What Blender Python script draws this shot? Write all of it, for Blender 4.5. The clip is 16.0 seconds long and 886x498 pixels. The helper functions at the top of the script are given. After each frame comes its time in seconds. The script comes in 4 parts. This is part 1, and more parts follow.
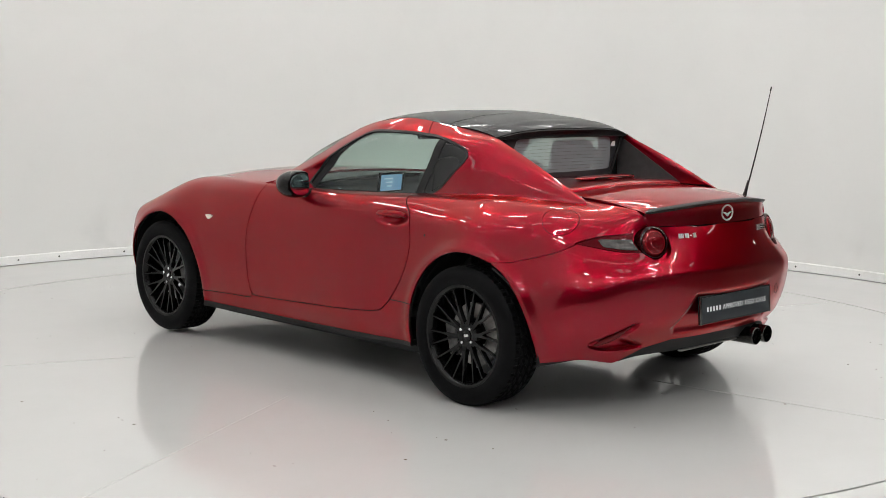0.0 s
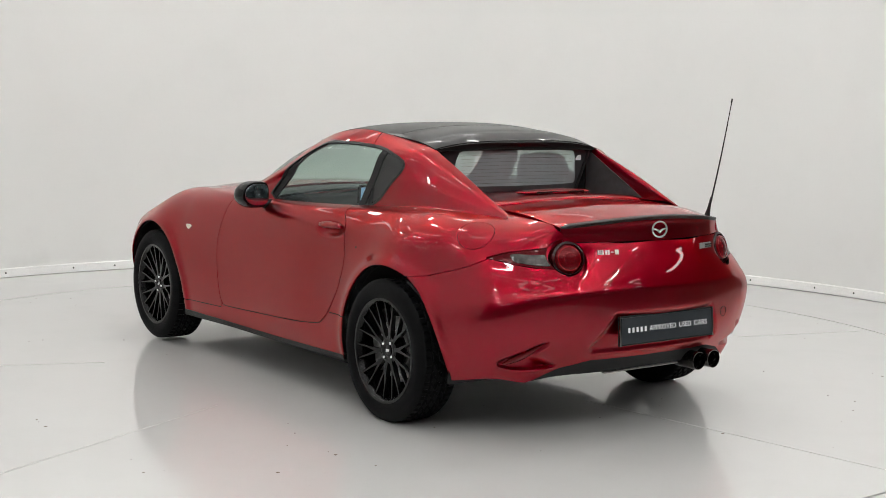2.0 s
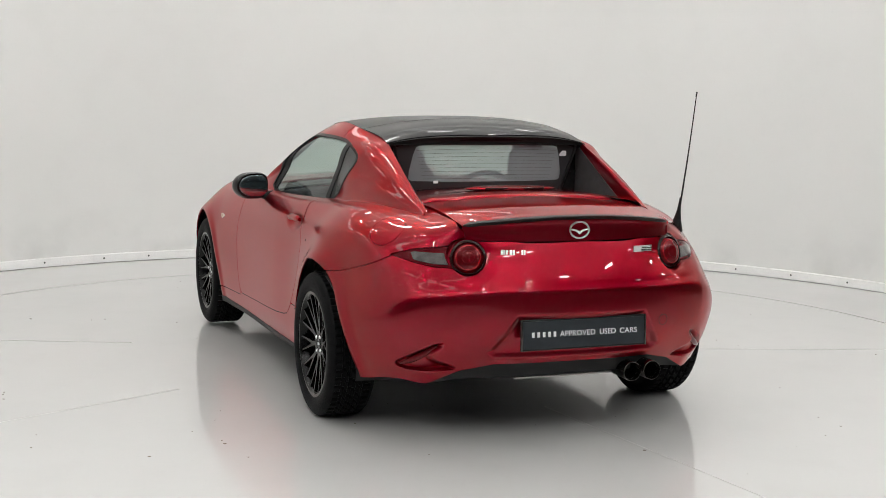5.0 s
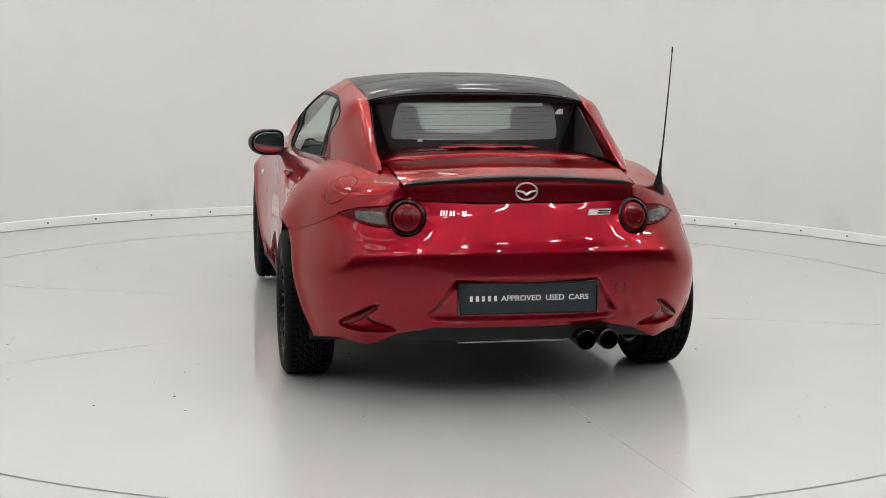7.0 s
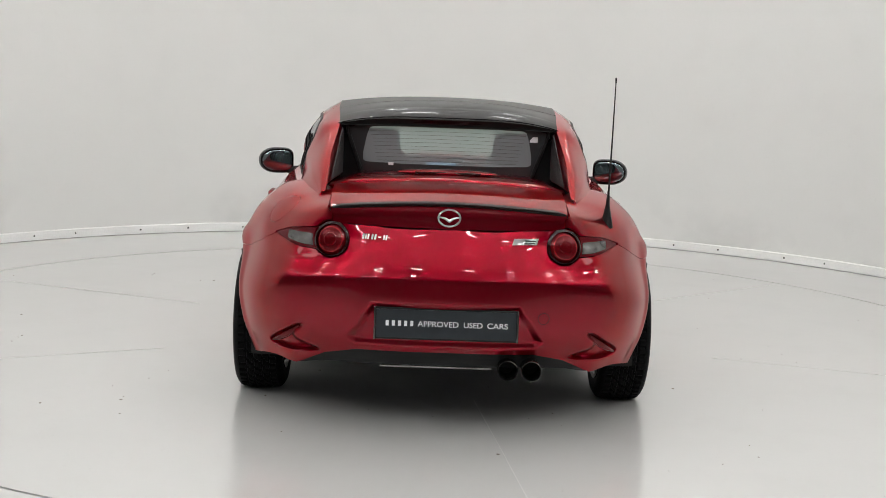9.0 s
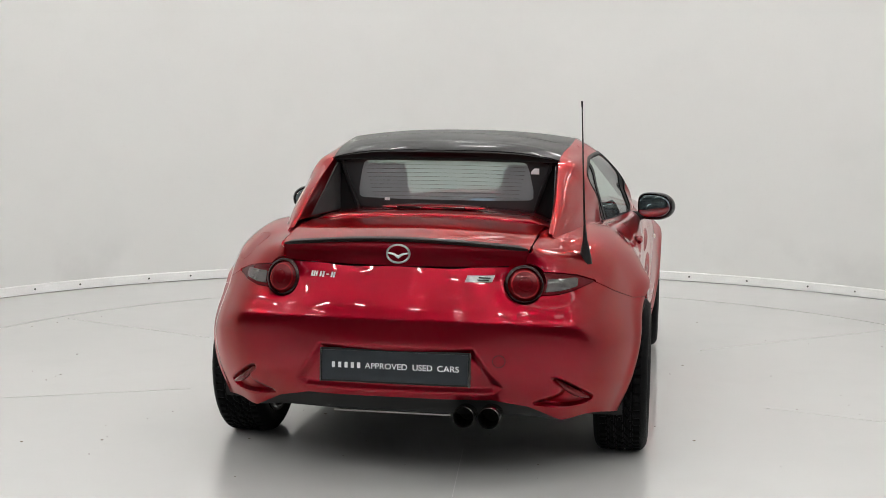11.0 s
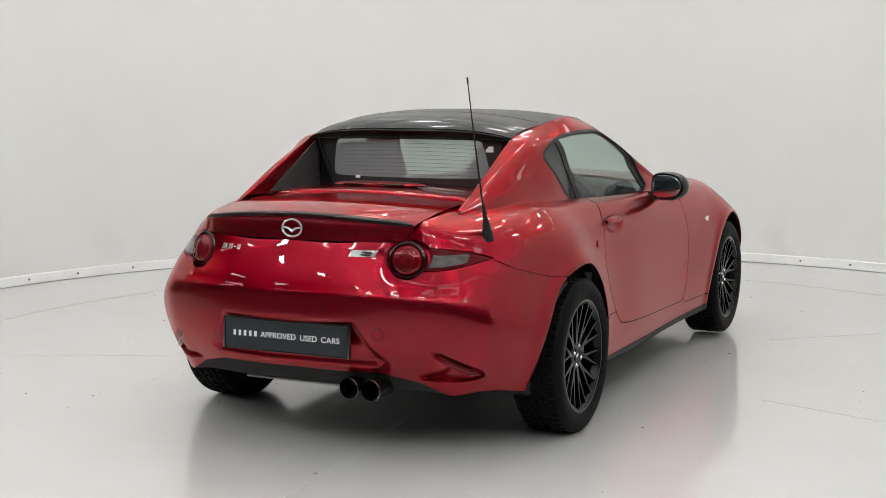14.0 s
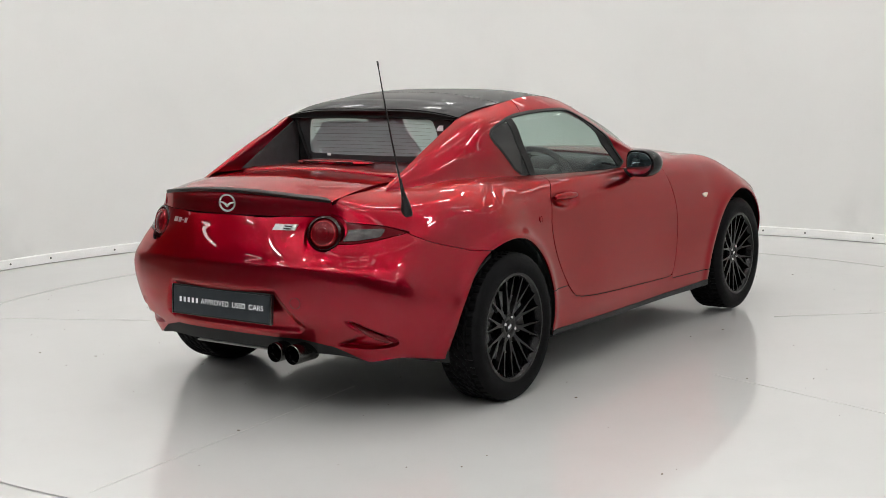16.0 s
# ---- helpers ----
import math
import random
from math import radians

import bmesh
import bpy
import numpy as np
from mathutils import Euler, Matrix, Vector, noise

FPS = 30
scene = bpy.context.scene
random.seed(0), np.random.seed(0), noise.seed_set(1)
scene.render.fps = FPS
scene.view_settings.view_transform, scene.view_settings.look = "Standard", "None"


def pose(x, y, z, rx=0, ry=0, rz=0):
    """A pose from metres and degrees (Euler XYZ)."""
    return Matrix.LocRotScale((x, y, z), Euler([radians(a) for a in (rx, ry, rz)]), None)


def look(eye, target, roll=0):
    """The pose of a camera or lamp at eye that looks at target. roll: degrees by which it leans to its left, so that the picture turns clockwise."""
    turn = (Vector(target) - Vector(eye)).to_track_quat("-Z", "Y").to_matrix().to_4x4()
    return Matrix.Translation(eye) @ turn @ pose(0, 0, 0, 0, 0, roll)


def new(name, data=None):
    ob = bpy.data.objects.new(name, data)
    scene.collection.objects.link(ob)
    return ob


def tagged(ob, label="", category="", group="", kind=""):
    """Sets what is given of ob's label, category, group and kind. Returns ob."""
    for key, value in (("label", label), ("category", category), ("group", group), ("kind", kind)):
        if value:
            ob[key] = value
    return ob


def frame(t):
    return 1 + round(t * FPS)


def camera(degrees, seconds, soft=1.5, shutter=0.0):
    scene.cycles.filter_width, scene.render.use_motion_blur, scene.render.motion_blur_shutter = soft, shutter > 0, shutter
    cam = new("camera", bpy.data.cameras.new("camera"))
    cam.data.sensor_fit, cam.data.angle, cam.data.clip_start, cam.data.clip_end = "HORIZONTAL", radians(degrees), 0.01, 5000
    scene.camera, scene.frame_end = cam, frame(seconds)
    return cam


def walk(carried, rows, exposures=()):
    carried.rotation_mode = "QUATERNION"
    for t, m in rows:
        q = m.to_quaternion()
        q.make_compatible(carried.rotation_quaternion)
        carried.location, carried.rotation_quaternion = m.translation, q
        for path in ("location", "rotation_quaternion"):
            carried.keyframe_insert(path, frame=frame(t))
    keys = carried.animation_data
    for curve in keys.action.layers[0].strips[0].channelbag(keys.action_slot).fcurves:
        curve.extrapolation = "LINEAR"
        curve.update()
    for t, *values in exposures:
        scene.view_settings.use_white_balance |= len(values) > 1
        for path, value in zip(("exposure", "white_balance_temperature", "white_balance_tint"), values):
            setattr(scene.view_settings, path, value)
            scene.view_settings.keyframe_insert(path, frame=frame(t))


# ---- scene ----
cam = camera(37.20, 16.0, soft=0.8)
PATH = [
    (0, (-4.953, 4.765, 1.346), (-3.547, 3.364, 1.100), 0.62),
    (0.5, (-5.119, 4.531, 1.318), (-3.659, 3.182, 1.093), 0.68),
    (1, (-5.289, 4.314, 1.312), (-3.782, 3.017, 1.096), 0.83),
    (1.5, (-5.462, 4.082, 1.327), (-3.908, 2.841, 1.109), 0.76),
    (2, (-5.601, 3.835, 1.310), (-4.001, 2.654, 1.093), 0.88),
    (2.5, (-5.747, 3.597, 1.305), (-4.100, 2.484, 1.084), 1.03),
    (3, (-5.887, 3.348, 1.313), (-4.193, 2.309, 1.082), 1.08),
    (3.5, (-6.012, 3.093, 1.299), (-4.274, 2.129, 1.072), 1.16),
    (4, (-6.136, 2.832, 1.315), (-4.359, 1.946, 1.079), 1.08),
    (6.5, (-6.495, 1.480, 1.347), (-4.568, 1.016, 1.082), 0.78),
    (7, (-6.529, 1.199, 1.348), (-4.587, 0.828, 1.044), 0.72),
    (7.5, (-6.561, 0.927, 1.357), (-4.607, 0.646, 1.039), 1.20),
    (8, (-6.612, 0.660, 1.396), (-4.647, 0.432, 1.099), 1.86),
    (8.5, (-6.637, 0.379, 1.386), (-4.665, 0.239, 1.081), 1.95),
    (9, (-6.659, 0.104, 1.390), (-4.679, 0.069, 1.110), 2.18),
    (11.5, (-6.197, -1.200, 1.331), (-4.257, -0.763, 1.113), -0.19),
    (12, (-6.141, -1.444, 1.323), (-4.222, -0.922, 1.105), -0.73),
    (12.5, (-6.095, -1.702, 1.333), (-4.207, -1.079, 1.111), -0.67),
    (13, (-6.034, -1.978, 1.327), (-4.183, -1.255, 1.094), -0.41),
    (13.5, (-5.945, -2.267, 1.325), (-4.125, -1.471, 1.090), -0.26),
    (14, (-5.848, -2.549, 1.323), (-4.065, -1.676, 1.080), -0.24),
    (14.5, (-5.804, -2.816, 1.336), (-4.059, -1.872, 1.082), -0.35),
    (15, (-5.748, -3.093, 1.332), (-4.044, -2.077, 1.074), -0.81),
    (15.5, (-5.645, -3.336, 1.313), (-3.983, -2.255, 1.051), -1.23),
    (16, (-5.520, -3.602, 1.343), (-3.904, -2.457, 1.065), -1.00),
]
LEVEL = -0.40                # stops
walk(cam, [(t, look(eye, target, roll)) for t, eye, target, roll in PATH],
     [(t, LEVEL + d) for t, d in ((0, 0), (4, 0), (6.5, -0.08), (8, -0.14), (9, -0.10), (11.5, -0.05), (13, -0.04), (16, 0.02))])

# ---- studio light ----
world = bpy.data.worlds.new("studio_air")
world.use_nodes = True
scene.world = world
world.node_tree.nodes["Background"].inputs[0].default_value = (0.9, 0.95, 1.0, 1)
world.node_tree.nodes["Background"].inputs[1].default_value = 0.02
CX, CY = 0.108, 0.005          # centre of the turntable
RING, WALL_R = 3.051, 4.00   # radius of the turntable and of the curved wall


# ---- materials ----
def material(name, colour, rough=0.5, metal=0.0, **more):
    m = bpy.data.materials.new(name)
    m.use_nodes = True
    b = m.node_tree.nodes["Principled BSDF"]
    b.inputs["Base Color"].default_value = (*colour, 1)
    b.inputs["Roughness"].default_value = rough
    b.inputs["Metallic"].default_value = metal
    for key, value in more.items():
        b.inputs[key.replace("_", " ")].default_value = value
    return m


def vary(m, scale, spread, bump=0.0, bump_scale=None, rough_spread=0.0, detail=5.0):
    """Two scales of noise on the colour, the gloss and the relief of a material."""
    t = m.node_tree
    b = t.nodes["Principled BSDF"]
    base = tuple(b.inputs["Base Color"].default_value)
    coord = t.nodes.new("ShaderNodeTexCoord")
    big, small = t.nodes.new("ShaderNodeTexNoise"), t.nodes.new("ShaderNodeTexNoise")
    big.inputs["Scale"].default_value, small.inputs["Scale"].default_value = scale, scale * 11
    big.inputs["Detail"].default_value = small.inputs["Detail"].default_value = detail
    add = t.nodes.new("ShaderNodeMath")
    add.operation = "ADD"
    for n, i in ((big, 0), (small, 1)):
        t.links.new(coord.outputs["Object"], n.inputs["Vector"])
        t.links.new(n.outputs["Fac"], add.inputs[i])
    ramp = t.nodes.new("ShaderNodeMapRange")
    ramp.inputs["From Min"].default_value, ramp.inputs["From Max"].default_value = 0.7, 1.3
    t.links.new(add.outputs[0], ramp.inputs["Value"])
    mix = t.nodes.new("ShaderNodeMix")
    mix.data_type = "RGBA"
    mix.inputs["A"].default_value = (*[c * (1 - spread) for c in base[:3]], 1)
    mix.inputs["B"].default_value = (*[min(1, c * (1 + spread)) for c in base[:3]], 1)
    t.links.new(ramp.outputs[0], mix.inputs["Factor"])
    t.links.new(mix.outputs["Result"], b.inputs["Base Color"])
    if rough_spread:
        r = b.inputs["Roughness"].default_value
        rr = t.nodes.new("ShaderNodeMapRange")
        rr.inputs["To Min"].default_value, rr.inputs["To Max"].default_value = r - rough_spread, r + rough_spread
        t.links.new(ramp.outputs[0], rr.inputs["Value"])
        t.links.new(rr.outputs[0], b.inputs["Roughness"])
    if bump:
        bn, fine = t.nodes.new("ShaderNodeBump"), t.nodes.new("ShaderNodeTexNoise")
        fine.inputs["Scale"].default_value = bump_scale or scale * 30
        bn.inputs["Strength"].default_value, bn.inputs["Distance"].default_value = bump, 0.002
        t.links.new(coord.outputs["Object"], fine.inputs["Vector"])
        t.links.new(fine.outputs["Fac"], bn.inputs["Height"])
        t.links.new(bn.outputs[0], b.inputs["Normal"])
    return m


def glass(name, tint, gloss=0.03, glare=0.04):
    """Clear sheet glass: light goes through with a tint, and the surface mirrors by Fresnel."""
    m = bpy.data.materials.new(name)
    m.use_nodes = True
    t = m.node_tree
    t.nodes.clear()
    out, mix = t.nodes.new("ShaderNodeOutputMaterial"), t.nodes.new("ShaderNodeMixShader")
    clear, shine, fres = t.nodes.new("ShaderNodeBsdfTransparent"), t.nodes.new("ShaderNodeBsdfGlossy"), t.nodes.new("ShaderNodeLayerWeight")
    clear.inputs["Color"].default_value = (*tint, 1)
    shine.inputs["Roughness"].default_value = gloss
    fres.inputs["Blend"].default_value = 0.5
    power, lift = t.nodes.new("ShaderNodeMath"), t.nodes.new("ShaderNodeMapRange")
    power.operation, power.inputs[1].default_value = "POWER", 4.0
    lift.inputs["To Min"].default_value, lift.inputs["To Max"].default_value = 0.045, 1.0
    t.links.new(fres.outputs["Facing"], power.inputs[0])
    t.links.new(power.outputs[0], lift.inputs["Value"])
    t.links.new(lift.outputs[0], mix.inputs["Fac"])
    t.links.new(clear.outputs[0], mix.inputs[1])
    t.links.new(shine.outputs[0], mix.inputs[2])
    # even pale diffuse layer stands in for the hall's bright reflection in the glass
    veil, haze = t.nodes.new("ShaderNodeBsdfDiffuse"), t.nodes.new("ShaderNodeMixShader")
    veil.inputs["Color"].default_value = (0.58, 0.66, 0.69, 1)
    haze.inputs["Fac"].default_value = glare
    t.links.new(mix.outputs[0], haze.inputs[1])
    t.links.new(veil.outputs[0], haze.inputs[2])
    t.links.new(haze.outputs[0], out.inputs["Surface"])
    return m


def glowing(name, colour, strength):
    return material(name, (0.8, 0.8, 0.8), 0.4, Emission_Color=(*colour, 1), Emission_Strength=strength)


PAINT = vary(material("red_metallic_paint", (0.250, 0.0004, 0.0105), 0.30, 0.95, Coat_Weight=0.85, Coat_Roughness=0.004, Coat_IOR=1.42, Specular_Tint=(1.0, 0.05, 0.10, 1.0)), 900, 0.10, 0.0)
BLACK_GLOSS = material("gloss_black_paint", (0.005, 0.005, 0.0055), 0.2, Coat_Weight=0.25, Coat_Roughness=0.02, Specular_IOR_Level=0.22)
ROOF_BLACK = material("roof_black_paint", (0.005, 0.005, 0.0055), 0.45, Coat_Weight=0.4, Coat_Roughness=0.05, Specular_IOR_Level=0.1)
PLASTIC = vary(material("black_plastic", (0.008, 0.008, 0.0085), 0.5, Specular_IOR_Level=0.3), 40, 0.25, 0.25, 900)
DARK = material("dark_void", (0.006, 0.006, 0.006), 0.8)
RUBBER = vary(material("tyre_rubber", (0.0045, 0.0045, 0.005), 0.6, Specular_IOR_Level=0.07), 30, 0.3, 0.3, 500)
RIM = vary(material("black_alloy", (0.0025, 0.0025, 0.003), 0.24, 0.0, Coat_Weight=0.12, Coat_Roughness=0.05, Specular_IOR_Level=0.2), 25, 0.3)
STEEL = vary(material("brake_steel", (0.33, 0.32, 0.31), 0.36, 1.0), 60, 0.25, 0.1, 400)
CAST = vary(material("cast_metal", (0.12, 0.12, 0.12), 0.5, 0.7), 60, 0.3, 0.3, 300)
BRIGHT = material("satin_chrome", (0.62, 0.63, 0.64), 0.30, 0.85)
CHROME = material("chrome", (0.82, 0.83, 0.84), 0.12, 1.0)
PIPE = vary(material("exhaust_metal", (0.13, 0.125, 0.12), 0.27, 1.0), 60, 0.3)
GLASS = glass("window_glass", (0.70, 0.80, 0.76))
REAR_GLASS = glass("rear_window_glass", (0.72, 0.80, 0.77), 0.03, 0.42)
SMOKED = material("smoked_trim_glass", (0.012, 0.0125, 0.013), 0.22, Specular_IOR_Level=0.35)
BORDER = material("printed_glass_border", (0.035, 0.037, 0.039), 0.3, Specular_IOR_Level=0.3)
LENS_WING = material("dark_red_lamp_wing", (0.085, 0.002, 0.005), 0.12, Specular_IOR_Level=0.1)
LENS_RED = vary(material("red_lamp_lens", (0.32, 0.005, 0.010), 0.15, 0.4, Coat_Weight=0.3, Coat_Roughness=0.02), 120, 0.3)
LENS_DEEP = material("deep_red_lamp_lens", (0.13, 0.0018, 0.005), 0.14, 0.3, Coat_Weight=0.35, Coat_Roughness=0.01, Specular_IOR_Level=0.15)
LENS_EDGE = material("dark_lamp_edge", (0.022, 0.0015, 0.002), 0.15, 0.0, Specular_IOR_Level=0.35)
LENS_CLEAR = vary(material("clear_lamp_lens", (0.065, 0.058, 0.056), 0.14, 0.2, Coat_Weight=0.3, Coat_Roughness=0.02), 35, 0.45, 0.2, 160)
MIRROR = material("mirror_glass", (0.42, 0.50, 0.54), 0.02, 1.0)
LEATHER = vary(material("black_leather", (0.055, 0.056, 0.058), 0.45), 30, 0.25, 0.35, 500)
TRIM = vary(material("dark_interior_trim", (0.045, 0.046, 0.047), 0.6), 30, 0.25, 0.3, 600)
PLATE = vary(material("plate_charcoal", (0.022, 0.027, 0.032), 0.35), 30, 0.15)
BADGE = vary(material("brushed_badge_metal", (0.33, 0.33, 0.335), 0.34, 1.0), 60, 0.15)
SILVER = material("silver_print", (0.80, 0.81, 0.82), 0.5, 0.0)
AMBER = material("amber_clear_lens", (0.78, 0.66, 0.55), 0.15, Coat_Weight=1.0)
SCREEN = glowing("lit_screen", (0.20, 0.50, 0.85), 0.55)
SCREEN_TEXT = glowing("lit_screen_text", (0.85, 0.95, 1.0), 1.0)
CLOTH = glowing("fan_fill_cloth", (1.0, 0.995, 0.975), 1.0)
DOME = glowing("fill_dome_cloth", (1.0, 0.995, 0.975), 1.5)


def fade(m, peak, least, r0, r1):
    """Light that fades over the last stretch of a cloth, from radius r0 to r1."""
    t = m.node_tree
    coord, length, fall = t.nodes.new("ShaderNodeTexCoord"), t.nodes.new("ShaderNodeVectorMath"), t.nodes.new("ShaderNodeMapRange")
    flat = t.nodes.new("ShaderNodeVectorMath")
    flat.operation, flat.inputs[1].default_value = "MULTIPLY", (1, 1, 0)
    length.operation = "LENGTH"
    t.links.new(coord.outputs["Object"], flat.inputs[0])
    t.links.new(flat.outputs[0], length.inputs[0])
    fall.interpolation_type = "SMOOTHSTEP"
    fall.inputs["From Min"].default_value, fall.inputs["From Max"].default_value = r0, r1
    fall.inputs["To Min"].default_value, fall.inputs["To Max"].default_value = peak, least
    t.links.new(length.outputs["Value"], fall.inputs["Value"])
    t.links.new(fall.outputs[0], t.nodes["Principled BSDF"].inputs["Emission Strength"])


fade(DOME, 0.85, 0.1, 1.2, 3.8)
fade(CLOTH, 0.75, 0.0, 5.9, 8.4)
OVERHEAD = glowing("overhead_tube_diffuser", (1.0, 0.995, 0.975), 84.0)
PANEL = glowing("panel_diffuser", (1.0, 0.995, 0.975), 132.0)
HALL_FILL = glowing("hall_fill_diffuser", (1.0, 0.99, 0.96), 14.0)
STRIP = glowing("wall_fill_diffuser", (1.0, 0.995, 0.975), 4.0)
LED = glowing("led_diffuser", (1.0, 0.995, 0.975), 8.0)
SPOT_GLOW = glowing("spot_glow", (1.0, 0.97, 0.92), 18.0)


# ---- mesh helpers ----
def link(name, me, mat, parent=None, label="", smooth=40):
    if mat:
        me.materials.append(mat)
    if smooth and len(me.polygons):
        me.polygons.foreach_set("use_smooth", [True] * len(me.polygons))
        me.set_sharp_from_angle(angle=radians(smooth))
    ob = new(name, me)
    if parent:
        ob.parent = parent
    if label:
        ob["label"] = label
    return ob


def mesh_of(name, verts, faces):
    me = bpy.data.meshes.new(name)
    me.from_pydata([tuple(float(c) for c in v) for v in verts], [], faces)
    me.update()
    return me


def part(name, bm, mat, parent=None, label="", smooth=40):
    me = bpy.data.meshes.new(name)
    bmesh.ops.recalc_face_normals(bm, faces=bm.faces[:])
    bm.to_mesh(me)
    bm.free()
    return link(name, me, mat, parent, label, smooth)


def block(bm, sx, sy, sz, m=Matrix(), bevel=0.0, seg=2):
    made = bmesh.ops.create_cube(bm, size=1.0, matrix=m @ Matrix.Diagonal((sx, sy, sz, 1)))["verts"]
    if bevel:
        bmesh.ops.bevel(bm, geom=list({e for v in made for e in v.link_edges}), offset=bevel, segments=seg, affect="EDGES", profile=0.5)
    return bm


def lathe(profile, n=64, axis="y", close=False):
    """Turns a list of (radius, along) about an axis."""
    verts, faces, k = [], [], len(profile)
    for i in range(n):
        c, s = math.cos(2 * math.pi * i / n), math.sin(2 * math.pi * i / n)
        for r, a in profile:
            verts.append({"y": (r * c, a, r * s), "z": (r * c, r * s, a), "x": (a, r * c, r * s)}[axis])
    for i in range(n):
        for j in range(k if close else k - 1):
            a, b = i * k + j, i * k + (j + 1) % k
            c, d = ((i + 1) % n) * k + (j + 1) % k, ((i + 1) % n) * k + j
            faces.append((a, b, c, d))
    bm = bmesh.new()
    vs = [bm.verts.new(v) for v in verts]
    for f in faces:
        bm.faces.new([vs[i] for i in f])
    bmesh.ops.remove_doubles(bm, verts=bm.verts[:], dist=1e-5)
    return bm


def tube(points, radius, n=10, closed=False):
    """A round bar along points; radius may be a function of 0..1."""
    pts = [Vector(p) for p in points]
    bm, rings, m = bmesh.new(), [], len(pts)
    for i, p in enumerate(pts):
        a, b = (pts[i - 1], pts[(i + 1) % m]) if closed else (pts[max(0, i - 1)], pts[min(m - 1, i + 1)])
        d = (b - a).normalized()
        side = d.cross(Vector((0, 0, 1)) if abs(d.z) < 0.95 else Vector((1, 0, 0))).normalized()
        up = side.cross(d)
        r = radius(i / (m - 1)) if callable(radius) else radius
        rings.append([bm.verts.new(p + r * (math.cos(2 * math.pi * k / n) * side + math.sin(2 * math.pi * k / n) * up)) for k in range(n)])
    for i in range(m if closed else m - 1):
        for k in range(n):
            bm.faces.new((rings[i][k], rings[i][(k + 1) % n], rings[(i + 1) % m][(k + 1) % n], rings[(i + 1) % m][k]))
    if not closed:
        bm.faces.new(rings[0])
        bm.faces.new(rings[-1])
    return bm


def hermite(knots, keys, t):
    """Smooth curves through keys (n, ...) at the knots, read at t (N)."""
    knots, keys = np.asarray(knots, float), np.asarray(keys, float)
    h = np.diff(knots)
    hx = h.reshape((-1,) + (1,) * (keys.ndim - 1))
    d = np.diff(keys, axis=0) / hx
    m = np.empty_like(keys)
    m[1:-1] = (d[1:] * hx[:-1] + d[:-1] * hx[1:]) / (hx[1:] + hx[:-1])
    m[0], m[-1] = d[0], d[-1]
    i = np.clip(np.searchsorted(knots, t, side="right") - 1, 0, len(h) - 1)
    s = ((t - knots[i]) / h[i]).reshape((-1,) + (1,) * (keys.ndim - 1))
    hi = h[i].reshape(s.shape)
    return ((1 + 2 * s) * (1 - s) ** 2) * keys[i] + (s * (1 - s) ** 2) * hi * m[i] + (s * s * (3 - 2 * s)) * keys[i + 1] + (s * s * (s - 1)) * hi * m[i + 1]


def sd_poly(poly, a, b):
    """Signed distance (inside negative) of the points (a, b) from a polygon."""
    p = np.stack([a, b], 1)
    best, odd = np.full(len(p), 1e9), np.zeros(len(p), bool)
    for (x0, y0), (x1, y1) in zip(poly, poly[1:] + poly[:1]):
        e, w = np.array([x1 - x0, y1 - y0]), p - np.array([x0, y0])
        s = np.clip(w @ e / (e @ e + 1e-12), 0, 1)[:, None]
        best = np.minimum(best, ((w - s * e) ** 2).sum(1))
        if y0 != y1:
            odd ^= ((y0 > p[:, 1]) != (y1 > p[:, 1])) & (p[:, 0] < (x1 - x0) * (p[:, 1] - y0) / (y1 - y0) + x0)
    return np.sqrt(best) * np.where(odd, -1, 1)


def rounded(poly, times=2):
    """Cuts a polygon's corners."""
    for _ in range(times):
        poly = [q for (x0, y0), (x1, y1) in zip(poly, poly[1:] + poly[:1])
                for q in ((0.78 * x0 + 0.22 * x1, 0.78 * y0 + 0.22 * y1), (0.22 * x0 + 0.78 * x1, 0.22 * y0 + 0.78 * y1))]
    return poly


def smooth01(x):
    x = np.clip(x, 0, 1)
    return x * x * (3 - 2 * x)


